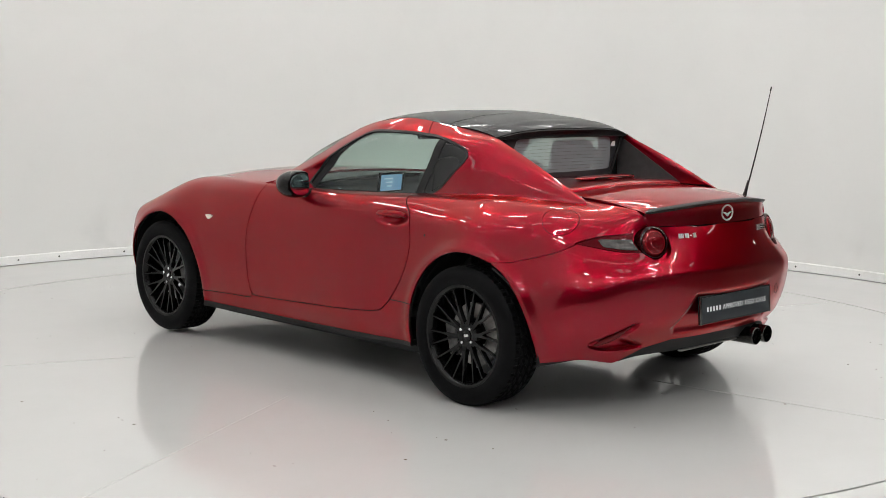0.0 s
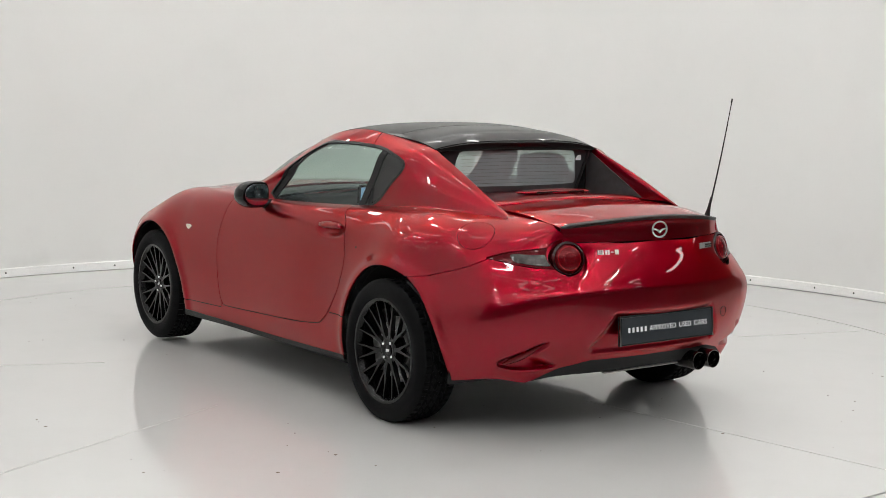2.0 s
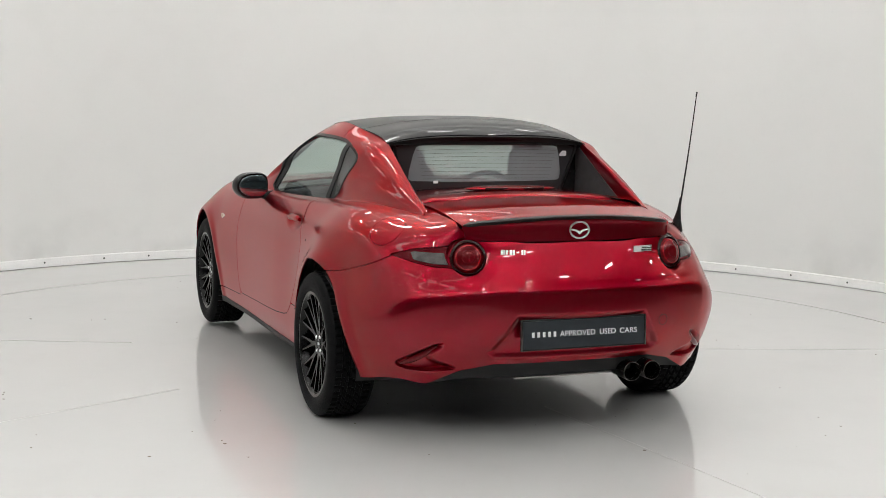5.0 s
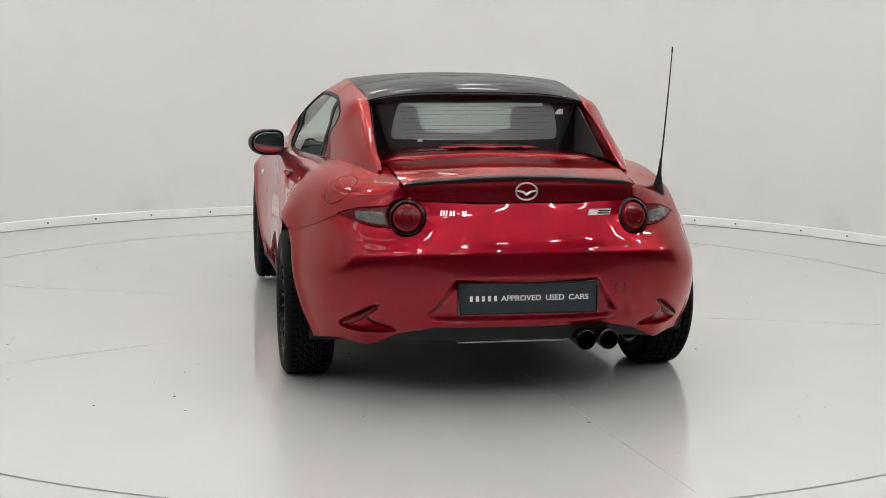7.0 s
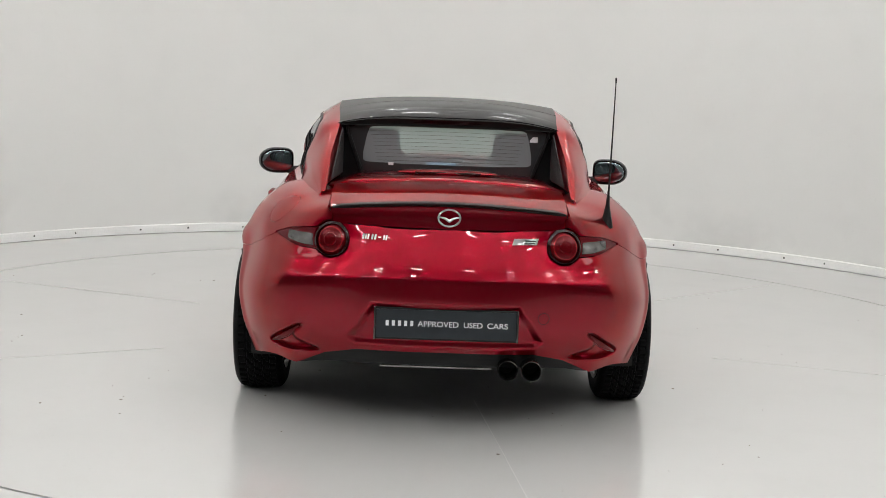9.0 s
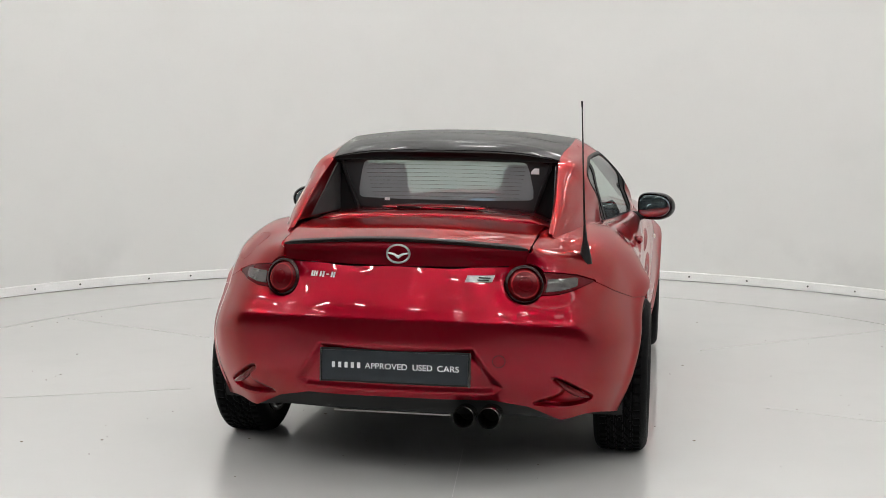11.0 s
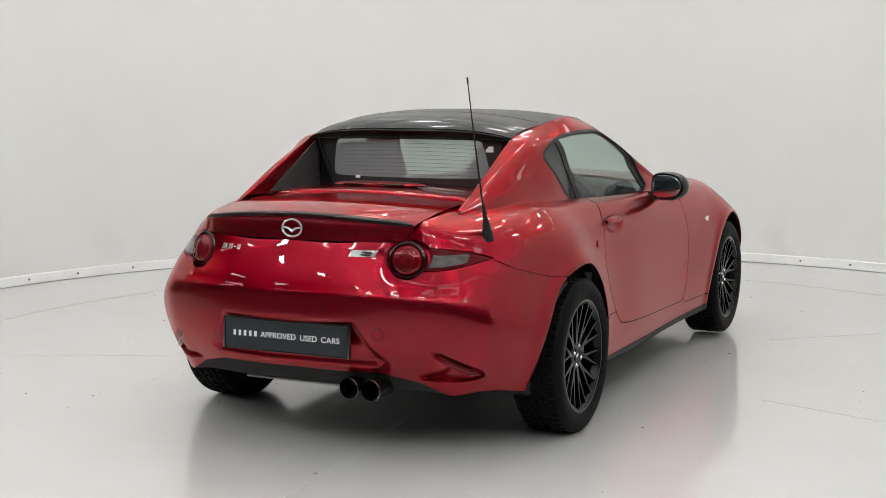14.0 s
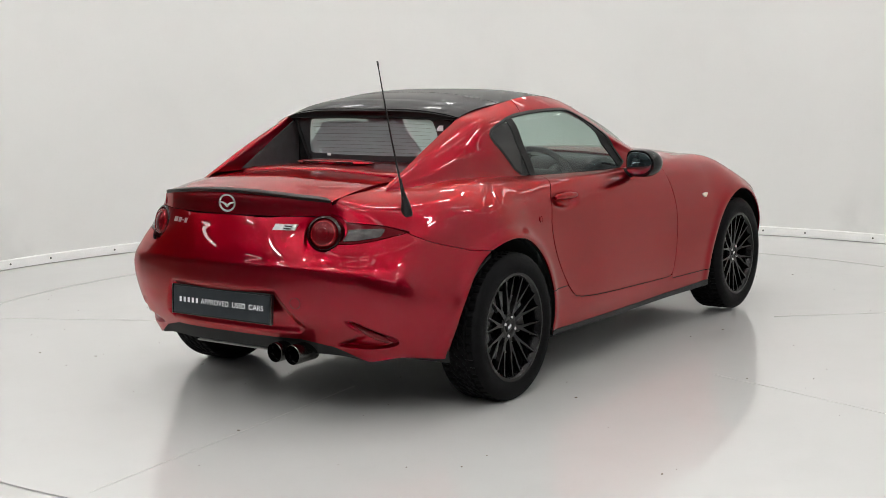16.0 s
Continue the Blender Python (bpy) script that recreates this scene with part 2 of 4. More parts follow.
def patch(fn, ur, vr, keep=(), offset=0.0, rim=0.0):
    """A sheet of the surface fn(u, v), cut to where all fields in keep are negative; rim turns its edges inward."""
    us, vs = np.linspace(*ur), np.linspace(*vr)
    nv = len(vs)
    uv = np.stack([np.repeat(us, nv), np.tile(vs, len(us))], 1)

    def field(w):
        p = fn(w[:, 0], w[:, 1])
        return np.max([k(p) for k in keep], axis=0) if keep else np.full(len(p), -1.0)

    d = field(uv)
    cuts, cut_list, polys = {}, [], []

    def cross(i, j):
        key = (min(i, j), max(i, j))
        if key not in cuts:
            cuts[key] = len(uv) + len(cut_list)
            cut_list.append((i, j) if d[i] < 0 else (j, i))
        return cuts[key]

    for i in range(len(us) - 1):
        for j in range(nv - 1):
            q = (i * nv + j, (i + 1) * nv + j, (i + 1) * nv + j + 1, i * nv + j + 1)
            ins = [d[k] < 0 for k in q]
            if all(ins):
                polys.append(list(q))
            elif any(ins):
                f = []
                for k in range(4):
                    a, b = q[k], q[(k + 1) % 4]
                    if ins[k]:
                        f.append(a)
                    if ins[k] != ins[(k + 1) % 4]:
                        f.append(cross(a, b))
                if len(f) > 2:
                    polys.append(f)
    if cut_list:
        lo, hi = uv[[c[0] for c in cut_list]], uv[[c[1] for c in cut_list]]
        for _ in range(9):
            mid = (lo + hi) / 2
            neg = (field(mid) < 0)[:, None]
            lo, hi = np.where(neg, mid, lo), np.where(neg, hi, mid)
        uv = np.vstack([uv, lo])
    used = sorted({k for f in polys for k in f})
    back = {k: n for n, k in enumerate(used)}
    w = uv[used]
    p = fn(w[:, 0], w[:, 1])
    e = 1e-3
    n = np.cross(fn(w[:, 0] + e, w[:, 1]) - fn(w[:, 0] - e, w[:, 1]), fn(w[:, 0], np.minimum(w[:, 1] + e, vs[-1])) - fn(w[:, 0], np.maximum(w[:, 1] - e, vs[0])))
    n /= np.linalg.norm(n, axis=1)[:, None] + 1e-9
    faces = [[back[k] for k in f] for f in polys]
    out = p - np.array([p[:, 0].mean() * 0.75, 0 if abs(p[:, 1]).mean() > 0.5 or p[:, 1].min() < -0.1 < 0.1 < p[:, 1].max() else p[:, 1].mean() * 0.5, 0.35])
    if (n * out).sum(1).mean() < 0:
        n = -n
    verts = p + n * offset
    if rim:
        count = {}
        for f in faces:
            for a, b in zip(f, f[1:] + f[:1]):
                count[(min(a, b), max(a, b))] = count.get((min(a, b), max(a, b)), []) + [(a, b)]
        verts, inner = list(verts), {}
        for (a, b), seen in count.items():
            if len(seen) == 1:
                for k in (a, b):
                    if k not in inner:
                        inner[k] = len(verts)
                        verts.append(p[k] + n[k] * (offset - rim))
                a, b = seen[0]
                faces.append([b, a, inner[a], inner[b]])
    bm = bmesh.new()
    vv = [bm.verts.new(tuple(map(float, v))) for v in verts]
    for f in faces:
        try:
            bm.faces.new([vv[k] for k in f])
        except ValueError:
            pass
    bmesh.ops.remove_doubles(bm, verts=bm.verts[:], dist=2e-5)
    me = bpy.data.meshes.new("panel")
    bmesh.ops.recalc_face_normals(bm, faces=bm.faces[:])
    # outward where the sheet is open
    bm.normal_update()
    tot = sum((Vector(f.normal).dot(f.calc_center_median() - Vector((0, 0, 0.4)))) * f.calc_area() for f in bm.faces)
    if tot < 0:
        bmesh.ops.reverse_faces(bm, faces=bm.faces[:])
    bm.to_mesh(me)
    bm.free()
    return me


def mirrored(fn, side):
    """fn, or its image on the other side of the car."""
    return fn if side > 0 else (lambda u, v: fn(u, v) * np.array([1, -1, 1]))


# ---- the studio ----
def studio_white(name, colour, rough, dirt, low=False):
    """Painted white surface with faint blotches, scuffs and, near the skirting, yellowed grime."""
    m = material(name, colour, rough)
    t = m.node_tree
    b = t.nodes["Principled BSDF"]
    coord = t.nodes.new("ShaderNodeTexCoord")
    mixes = []
    for scale, lo, hi, tint in ((0.55, 0.42, 0.75, 1 - dirt), (3.1, 0.5, 0.8, 1 - dirt * 0.7), (38.0, 0.62, 0.75, 1 - dirt * 0.6)):
        n, r = t.nodes.new("ShaderNodeTexNoise"), t.nodes.new("ShaderNodeMapRange")
        n.inputs["Scale"].default_value, n.inputs["Detail"].default_value = scale, 6
        r.inputs["From Min"].default_value, r.inputs["From Max"].default_value = lo, hi
        r.inputs["To Min"].default_value, r.inputs["To Max"].default_value = 1.0, tint
        t.links.new(coord.outputs["Object"], n.inputs["Vector"])
        t.links.new(n.outputs["Fac"], r.inputs["Value"])
        mixes.append(r.outputs[0])
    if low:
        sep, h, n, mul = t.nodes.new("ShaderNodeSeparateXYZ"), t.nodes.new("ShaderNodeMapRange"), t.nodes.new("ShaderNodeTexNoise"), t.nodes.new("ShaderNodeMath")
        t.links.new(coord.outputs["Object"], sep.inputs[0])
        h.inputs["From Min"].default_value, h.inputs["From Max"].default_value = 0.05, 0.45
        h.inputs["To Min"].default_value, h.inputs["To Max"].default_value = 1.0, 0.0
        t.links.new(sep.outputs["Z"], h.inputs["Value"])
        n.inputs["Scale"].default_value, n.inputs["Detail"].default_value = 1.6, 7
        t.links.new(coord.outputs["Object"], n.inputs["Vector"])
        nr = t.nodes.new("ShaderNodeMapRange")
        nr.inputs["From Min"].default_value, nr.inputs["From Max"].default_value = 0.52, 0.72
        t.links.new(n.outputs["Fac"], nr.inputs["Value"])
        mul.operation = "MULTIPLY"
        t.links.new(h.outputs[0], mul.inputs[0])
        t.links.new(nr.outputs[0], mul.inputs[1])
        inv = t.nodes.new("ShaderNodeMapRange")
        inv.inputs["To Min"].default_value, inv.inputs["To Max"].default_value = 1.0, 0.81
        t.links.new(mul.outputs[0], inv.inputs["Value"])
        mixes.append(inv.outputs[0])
    last = mixes[0]
    for o in mixes[1:]:
        k = t.nodes.new("ShaderNodeMath")
        k.operation = "MULTIPLY"
        t.links.new(last, k.inputs[0])
        t.links.new(o, k.inputs[1])
        last = k.outputs[0]
    c = t.nodes.new("ShaderNodeMix")
    c.data_type, c.blend_type = "RGBA", "MULTIPLY"
    c.inputs["Factor"].default_value = 1.0
    c.inputs["A"].default_value = (*colour, 1)
    t.links.new(last, c.inputs["B"])
    t.links.new(c.outputs["Result"], b.inputs["Base Color"])
    return m


def gloss_floor(m, coat, rough, bump):
    t = m.node_tree
    b = t.nodes["Principled BSDF"]
    b.inputs["Coat Weight"].default_value, b.inputs["Coat Roughness"].default_value = coat, rough
    n, bn, coord = t.nodes.new("ShaderNodeTexNoise"), t.nodes.new("ShaderNodeBump"), t.nodes.new("ShaderNodeTexCoord")
    n.inputs["Scale"].default_value = 5.0
    bn.inputs["Strength"].default_value, bn.inputs["Distance"].default_value = bump, 0.002
    t.links.new(coord.outputs["Object"], n.inputs["Vector"])
    t.links.new(n.outputs["Fac"], bn.inputs["Height"])
    t.links.new(bn.outputs[0], b.inputs["Coat Normal"])
    return m


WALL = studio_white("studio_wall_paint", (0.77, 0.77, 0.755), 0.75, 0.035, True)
FLOOR = gloss_floor(studio_white("studio_floor_paint", (0.615, 0.615, 0.605), 0.34, 0.06), 0.85, 0.085, 0.12)
SKIRT = vary(material("white_skirting", (0.88, 0.88, 0.87), 0.45), 8, 0.04)
HALL = vary(material("hall_wall_grey", (0.5, 0.5, 0.505), 0.8), 0.8, 0.2)
CEILING = vary(material("ceiling_grey", (0.05, 0.05, 0.05), 0.8), 0.8, 0.05)
OUTER_DARK = vary(material("outer_floor_dark", (0.11, 0.108, 0.104), 0.55), 1.3, 0.2, 0.2, 60)
GROOVE = material("joint_dirt", (0.10, 0.10, 0.095), 0.8)
SEAM = material("floor_seam", (0.645, 0.642, 0.63), 0.4)
SPECK = material("floor_speck", (0.12, 0.09, 0.06), 0.8)


def arc_wall(name, r0, r1, z0, z1, a0, a1, n, mat, bevel=0.0):
    verts, faces = [], []
    for i in range(n + 1):
        a = radians(a0 + (a1 - a0) * i / n)
        for r, z in ((r0, z0), (r1, z0), (r1, z1), (r0 + bevel, z1), (r0, z1 - bevel)) if bevel else ((r0, z0), (r1, z0), (r1, z1), (r0, z1)):
            verts.append((CX + r * math.cos(a), CY + r * math.sin(a), z))
    k = 5 if bevel else 4
    for i in range(n):
        for j in range(k):
            faces.append((i * k + j, i * k + (j + 1) % k, (i + 1) * k + (j + 1) % k, (i + 1) * k + j))
    faces += [tuple(range(k)), tuple(range(n * k, n * k + k))]
    bm = bmesh.new()
    vs = [bm.verts.new(v) for v in verts]
    for f in faces:
        bm.faces.new([vs[i] for i in f])
    return bm


def annulus(r0, r1, z, depth, n=192):
    prof = [(r0, z), (r1, z), (r1, z - depth), (r0, z - depth)]
    return lathe(prof, n, "z", True)


SWEEP = 116
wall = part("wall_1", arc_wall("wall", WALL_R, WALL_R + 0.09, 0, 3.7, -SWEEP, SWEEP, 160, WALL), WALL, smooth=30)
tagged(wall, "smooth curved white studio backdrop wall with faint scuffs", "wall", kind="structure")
skirt = part("baseboard", arc_wall("s", WALL_R - 0.022, WALL_R - 0.001, 0.004, 0.068, -SWEEP, SWEEP, 160, SKIRT, 0.006), SKIRT)
tagged(skirt, "low white skirting strip screwed along the curved wall", "skirting", kind="structure")
screw_bm = lathe([(0.0001, 0.003), (0.006, 0.003), (0.0075, 0.0)], 10, "x")
screw_me = bpy.data.meshes.new("screw")
screw_bm.to_mesh(screw_me)
screw_bm.free()
screw_me.materials.append(CAST)
for i in range(36):
    a = radians(-110 + i * 6.3 + 0.8 * math.sin(i * 2.7))
    ob = new("screw", screw_me)
    ob.matrix_basis = Matrix.Translation((CX + (WALL_R - 0.0225) * math.cos(a), CY + (WALL_R - 0.0225) * math.sin(a), 0.036)) @ Matrix.Rotation(a + math.pi, 4, "Z")
    ob.parent = skirt

floor = part("floor", annulus(RING + 0.007, 4.75, 0.0, 0.06), FLOOR, smooth=30)
floor.location = (CX, CY, 0)
tagged(floor, "glossy pale grey painted studio floor round the turntable", "floor", kind="structure")
# unseen dark ground, added so the lower bumper mirrors less light
outer = part("floor", annulus(4.754, 19.5, -0.004, 0.06), OUTER_DARK, smooth=30)
outer.location = (CX, CY, 0)
tagged(outer, "unseen dark outer floor, added to darken the paint's reflections", "floor", kind="structure")
pit = part("trim", annulus(RING - 0.05, RING + 0.06, -0.03, 0.02), GROOVE)
pit.location = (CX, CY, 0)
tagged(pit, "dark dirty joint round the turntable", "floor joint", kind="structure")
disc = part("pavement", lathe([(0.0001, 0.0), (RING - 0.007, 0.0), (RING - 0.007, -0.06), (0.0001, -0.06)], 192, "z"), FLOOR, smooth=30)
disc.name = "turntable"
disc.location = (CX, CY, 0)
tagged(disc, "round glossy pale grey car turntable flush with the floor", "turntable", kind="structure")

# unseen shell of walls and ceiling, added for the car to mirror
hall_bm = bmesh.new()
for cx, cy, sx, sy in ((-13.6, 0, 0.2, 27), (13.6, 0, 0.2, 27), (0, -13.6, 27, 0.2), (0, 13.6, 27, 0.2)):
    block(hall_bm, sx, sy, 4.6, pose(cx, cy, 2.24))
tagged(part("wall_2", hall_bm, HALL, smooth=0), "unseen plain grey walls added round the studio", "wall", kind="structure")
tagged(part("ceiling", block(bmesh.new(), 27, 27, 0.1, pose(0, 0, 4.5)), CEILING, smooth=0), "unseen plain dark grey ceiling added over the studio", "ceiling", kind="structure")


def ceiling_light(x, y, z, sx, sy, turn=0, glow=LED):
    base = part("ceiling_light", block(bmesh.new(), sx + 0.06, sy + 0.06, 0.07, bevel=0.01), SKIRT)
    base.matrix_basis = pose(x, y, z, 0, 0, turn)
    tagged(base, "flat white led ceiling panel switched on", "ceiling light", group="studio ceiling lights")
    d = part("diffuser", block(bmesh.new(), sx, sy, 0.012, pose(0, 0, -0.043)), glow, base, "glowing white diffuser", smooth=0)
    for dx in (-0.4, 0.4):
        part("hanger", block(bmesh.new(), 0.012, 0.012, 4.45 - z - 0.03, pose(dx * sx, 0, (4.45 - z) / 2 + 0.015)), SKIRT, base, smooth=0)
    return base


# a great fan of stretched glowing cloth beside the turntable, unseen, added as fill
def fan(r0, r1, a0, a1, z, n=48):
    bm, rows = bmesh.new(), []
    for k in range(n + 1):
        a = radians(a0 + (a1 - a0) * k / n)
        rows.append([bm.verts.new((r * math.cos(a), r * math.sin(a), z)) for r in (r0, r1)])
    for p, q in zip(rows, rows[1:]):
        bm.faces.new((p[0], p[1], q[1], q[0]))
    return bm


box_bm = fan(5.12, 8.5, 98, 262, 3.90)
bmesh.ops.solidify(box_bm, geom=box_bm.faces[:], thickness=0.08)
softbox = part("softbox", box_bm, HALL, smooth=30)
softbox.location = (CX, CY, 0)
tagged(softbox, "great unseen fan-shaped softbox with white cloth, added as fill light", "softbox")
part("cloth", fan(5.15, 8.45, 98.5, 261.5, 3.80), CLOTH, softbox, "glowing white cloth", smooth=0)
for k in range(6):
    a = radians(k * 25 + 118)
    part("hanger", block(bmesh.new(), 0.014, 0.014, 0.55, pose(6.3 * math.cos(a), 6.3 * math.sin(a), 4.20)), HALL, softbox, smooth=0)
# unseen glowing disc over the turntable, added as soft fill
dome = part("fill_dome", lathe([(0.0001, 3.78), (5.06, 3.78), (5.06, 3.74), (5.10, 3.74), (5.10, 3.79)], 72, "z"), HALL)
dome.location = (CX, CY, 0)
tagged(dome, "unseen round glowing cloth added over the turntable as fill light", "ceiling light")
part("cloth", lathe([(0.0001, 3.75), (5.05, 3.75)], 72, "z"), DOME, dome, "glowing white cloth", smooth=0)
for k in range(3):
    part("hanger", block(bmesh.new(), 0.014, 0.014, 0.66, pose(2.5 * math.cos(k * 2.1), 2.5 * math.sin(k * 2.1), 4.115)), HALL, dome, smooth=0)
for i in range(9):
    a = radians(i * 40)
    ceiling_light(CX + 2.2 * math.cos(a), CY + 2.2 * math.sin(a), 3.62, 0.06, 0.55, i * 40)
for count, r in ((8, 1.3), (12, 2.9)):
    for k in range(count):
        a = radians(360 * k / count + 11)
        ceiling_light(CX + r * math.cos(a), CY + r * math.sin(a), 3.64, 0.05, 0.40, 360 * k / count + 11, OVERHEAD)


# unseen ring of strips, added to brighten the upper wall
for k in range(24):
    a = radians(15 * k + 4)
    ceiling_light(CX + 3.72 * math.cos(a), CY + 3.72 * math.sin(a), 3.64, 0.14, 0.72, 15 * k + 4, STRIP)
for k in range(14):
    a = radians(102 + 12 * k)
    for r in (4.75, 5.8, 7.0):
        ceiling_light(CX + r * math.cos(a), CY + r * math.sin(a), 3.66, 0.05, 0.32, 102 + 12 * k, PANEL)
# unseen outer ring, added to brighten what the tail paint mirrors
for k in range(10):
    a = radians(99 + 18 * k)
    ceiling_light(CX + 9.6 * math.cos(a), CY + 9.6 * math.sin(a), 4.0, 0.16, 1.3, 99 + 18 * k, HALL_FILL)


def hall_lamp(x, y, z, w, turn=0):
    """A small tubular lamp in the hall, unseen, added to light the surroundings."""
    body = part("hall_lamp", block(bmesh.new(), 0.08, w + 0.06, 0.06, bevel=0.01), HALL)
    body.matrix_basis = pose(x, y, z, 0, 0, turn)
    tagged(body, "small unseen tube lamp added in the surrounding hall", "hall lamp", group="hall lamps")
    part("tube", block(bmesh.new(), 0.04, w, 0.04, pose(0.02, 0, -0.045), 0.008), SPOT_GLOW, body, "glowing tube", smooth=0)
    for dy in (-0.4, 0.4):
        part("hanger", block(bmesh.new(), 0.008, 0.008, 4.45 - z - 0.03, pose(0, dy * w, (4.45 - z) / 2 + 0.015)), HALL, body, smooth=0)


for k in range(9):
    hall_lamp(-11.6, -8 + 2.0 * k, 3.1, 0.5)
for k in range(6):
    hall_lamp(-9.6 + 2.2 * k, 10.5, 3.1, 0.5)
    hall_lamp(-9.6 + 2.2 * k, -10.5, 3.1, 0.5)

# faint board seams, scuffs and specks on the turntable
rnd = random.Random(5)
seam_bm = bmesh.new()
for a in (68, 116, 186, 252, 310):
    ca, sa = math.cos(radians(a)), math.sin(radians(a))
    block(seam_bm, 1.55, 0.002, 0.002, pose(CX + 2.2 * ca, CY + 2.2 * sa, 0.0006, 0, 0, a))
tagged(part("floor_seam", seam_bm, SEAM, smooth=0), "faint radial board seams in the turntable paint", "floor seam", kind="structure")
speck_bm = bmesh.new()
for i in range(95):
    a, r = rnd.uniform(0, 2 * math.pi), 2.95 * math.sqrt(rnd.random())
    x, y, s = CX + r * math.cos(a), CY + r * math.sin(a), rnd.choice((0.002, 0.003, 0.004, 0.005, 0.008))
    bmesh.ops.create_icosphere(speck_bm, subdivisions=1, radius=1.0, matrix=pose(x, y, 0.0008, 0, 0, rnd.uniform(0, 180)) @ Matrix.Diagonal((s, s * rnd.uniform(0.3, 1), 0.0012, 1)))
tagged(part("grit", speck_bm, SPECK), "small dark specks of grit on the turntable", "grit", kind="stuff")


# ---- the car: x forward, y to its left, standing on z = 0 ----
car = new("sports_car")
car.matrix_basis = pose(0, 0, 0, 0, -0.13, 0) @ Matrix.Diagonal((0.983, 1.0, 1.0, 1.0))
tagged(car, "metallic red two-seat coupe with black roof parked on a turntable", "car")
AXLE, HUB_Z, ARCH = 1.155, 0.302, 0.355

# design lines of the lower body, from the middle of the tail round to the middle of the nose
TAIL_TO_NOSE = {
    "hem": [(-1.868, 0, .266), (-1.854, .25, .264), (-1.788, .46, .254), (-1.75, .56, .240), (-1.68, .64, .25), (-1.49, .745, .225), (-1.155, .80, .20), (-.94, .80, .20), (-.80, .80, .20),
            (-.3, .79, .185), (.35, .785, .18), (.80, .80, .18), (1.155, .80, .20), (1.5, .745, .21), (1.78, .50, .19), (1.88, 0, .18)],
    "low": [(-1.962, 0, .45), (-1.946, .25, .45), (-1.882, .48, .42), (-1.827, .588, .405), (-1.745, .672, .39), (-1.48, .80, .36), (-1.155, .855, .38), (-.94, .828, .325), (-.80, .815, .30),
            (-.3, .808, .30), (.35, .803, .30), (.80, .83, .33), (1.155, .855, .38), (1.5, .80, .35), (1.81, .55, .33), (1.94, 0, .31)],
    "wide": [(-1.973, 0, .585), (-1.957, .25, .585), (-1.907, .48, .575), (-1.850, .60, .565), (-1.76, .69, .53), (-1.46, .815, .50), (-1.155, .866, .52), (-.94, .834, .475), (-.80, .815, .46),
             (-.3, .808, .46), (.35, .812, .46), (.80, .845, .50), (1.155, .865, .52), (1.5, .81, .50), (1.80, .56, .48), (1.935, 0, .45)],
    "waist": [(-1.962, 0, .637), (-1.944, .25, .637), (-1.884, .468, .640), (-1.812, .585, .645), (-1.70, .67, .65), (-1.39, .79, .635), (-1.155, .838, .67), (-.94, .810, .664), (-.80, .798, .66),
              (-.3, .80, .66), (.35, .81, .66), (.80, .825, .66), (1.155, .838, .67), (1.5, .765, .64), (1.76, .55, .62), (1.90, 0, .56)],
    "shoulder": [(-1.9216, 0, .738), (-1.9016, .25, .738), (-1.829, .44, .735), (-1.745, .563, .733), (-1.627, .652, .73), (-1.40, .725, .785), (-1.155, .765, .80), (-.94, .7670, .787), (-.80, .775, .775),
                 (-.3, .785, .785), (.35, .778, .79), (.80, .765, .80), (1.1, .73, .80), (1.42, .67, .72), (1.70, .50, .66), (1.85, 0, .63)],
    "crest": [(-1.911, 0, .765), (-1.890, .25, .765), (-1.806, .450, .790), (-1.722, .530, .806), (-1.59, .60, .815), (-1.42, .635, .85), (-1.155, .675, .868), (-.94, .693, .856), (-.80, .71, .848),
              (-.3, .745, .835), (.35, .745, .835), (.80, .69, .845), (1.1, .65, .83), (1.4, .56, .76), (1.66, .40, .70), (1.82, 0, .65)],
    "inner": [(-1.902, 0, .788), (-1.880, .25, .788), (-1.797, .448, .836), (-1.752, .4515, .857), (-1.62, .455, .870), (-1.45, .461, .884), (-1.155, .565, .89), (-.94, .612, .879), (-.80, .635, .870),
              (-.3, .693, .852), (.35, .722, .85), (.80, .60, .855), (1.1, .55, .838), (1.4, .45, .78), (1.62, .3, .72), (1.80, 0, .68)],
}
LINES = np.array([TAIL_TO_NOSE[k] for k in ("hem", "low", "wide", "waist", "shoulder", "crest", "inner")])   # line, station, xyz
flip_y = np.array([1, -1, 1])
LINES = np.concatenate([LINES[:, 2:0:-1] * flip_y, LINES, LINES[:, -2:-4:-1] * flip_y], 1)
steps = np.linalg.norm(np.diff(LINES[2], axis=0), axis=1)
U_KNOTS = np.concatenate([[0], np.cumsum(steps)])
U_KNOTS -= U_KNOTS[2]
V_KNOTS = np.concatenate([[0], np.cumsum(np.linalg.norm(np.diff(LINES, axis=0), axis=2)[:, 2:-2].mean(1))])
V_KNOTS /= V_KNOTS[-1]
STATIONS = LINES.transpose(1, 0, 2)


def U(i):
    """The place along the body of station i (0 tail, 2 lamp, 5 rear wheel, 10 front wheel, 13 nose)."""
    return float(np.interp(i, [0, 1, 2, 2.5, 3, 4, 5, 5.6, *range(6, 14)], U_KNOTS[2:18]))


RECESS = [(-.275, .525), (.275, .525), (.375, .375), (.34, .345), (-.34, .345), (-.375, .375)]
POCKET = rounded([(.662, .305), (.670, .330), (.560, .410), (.522, .410), (.585, .354), (.470, .314), (.470, .303), (.600, .291)], 2)


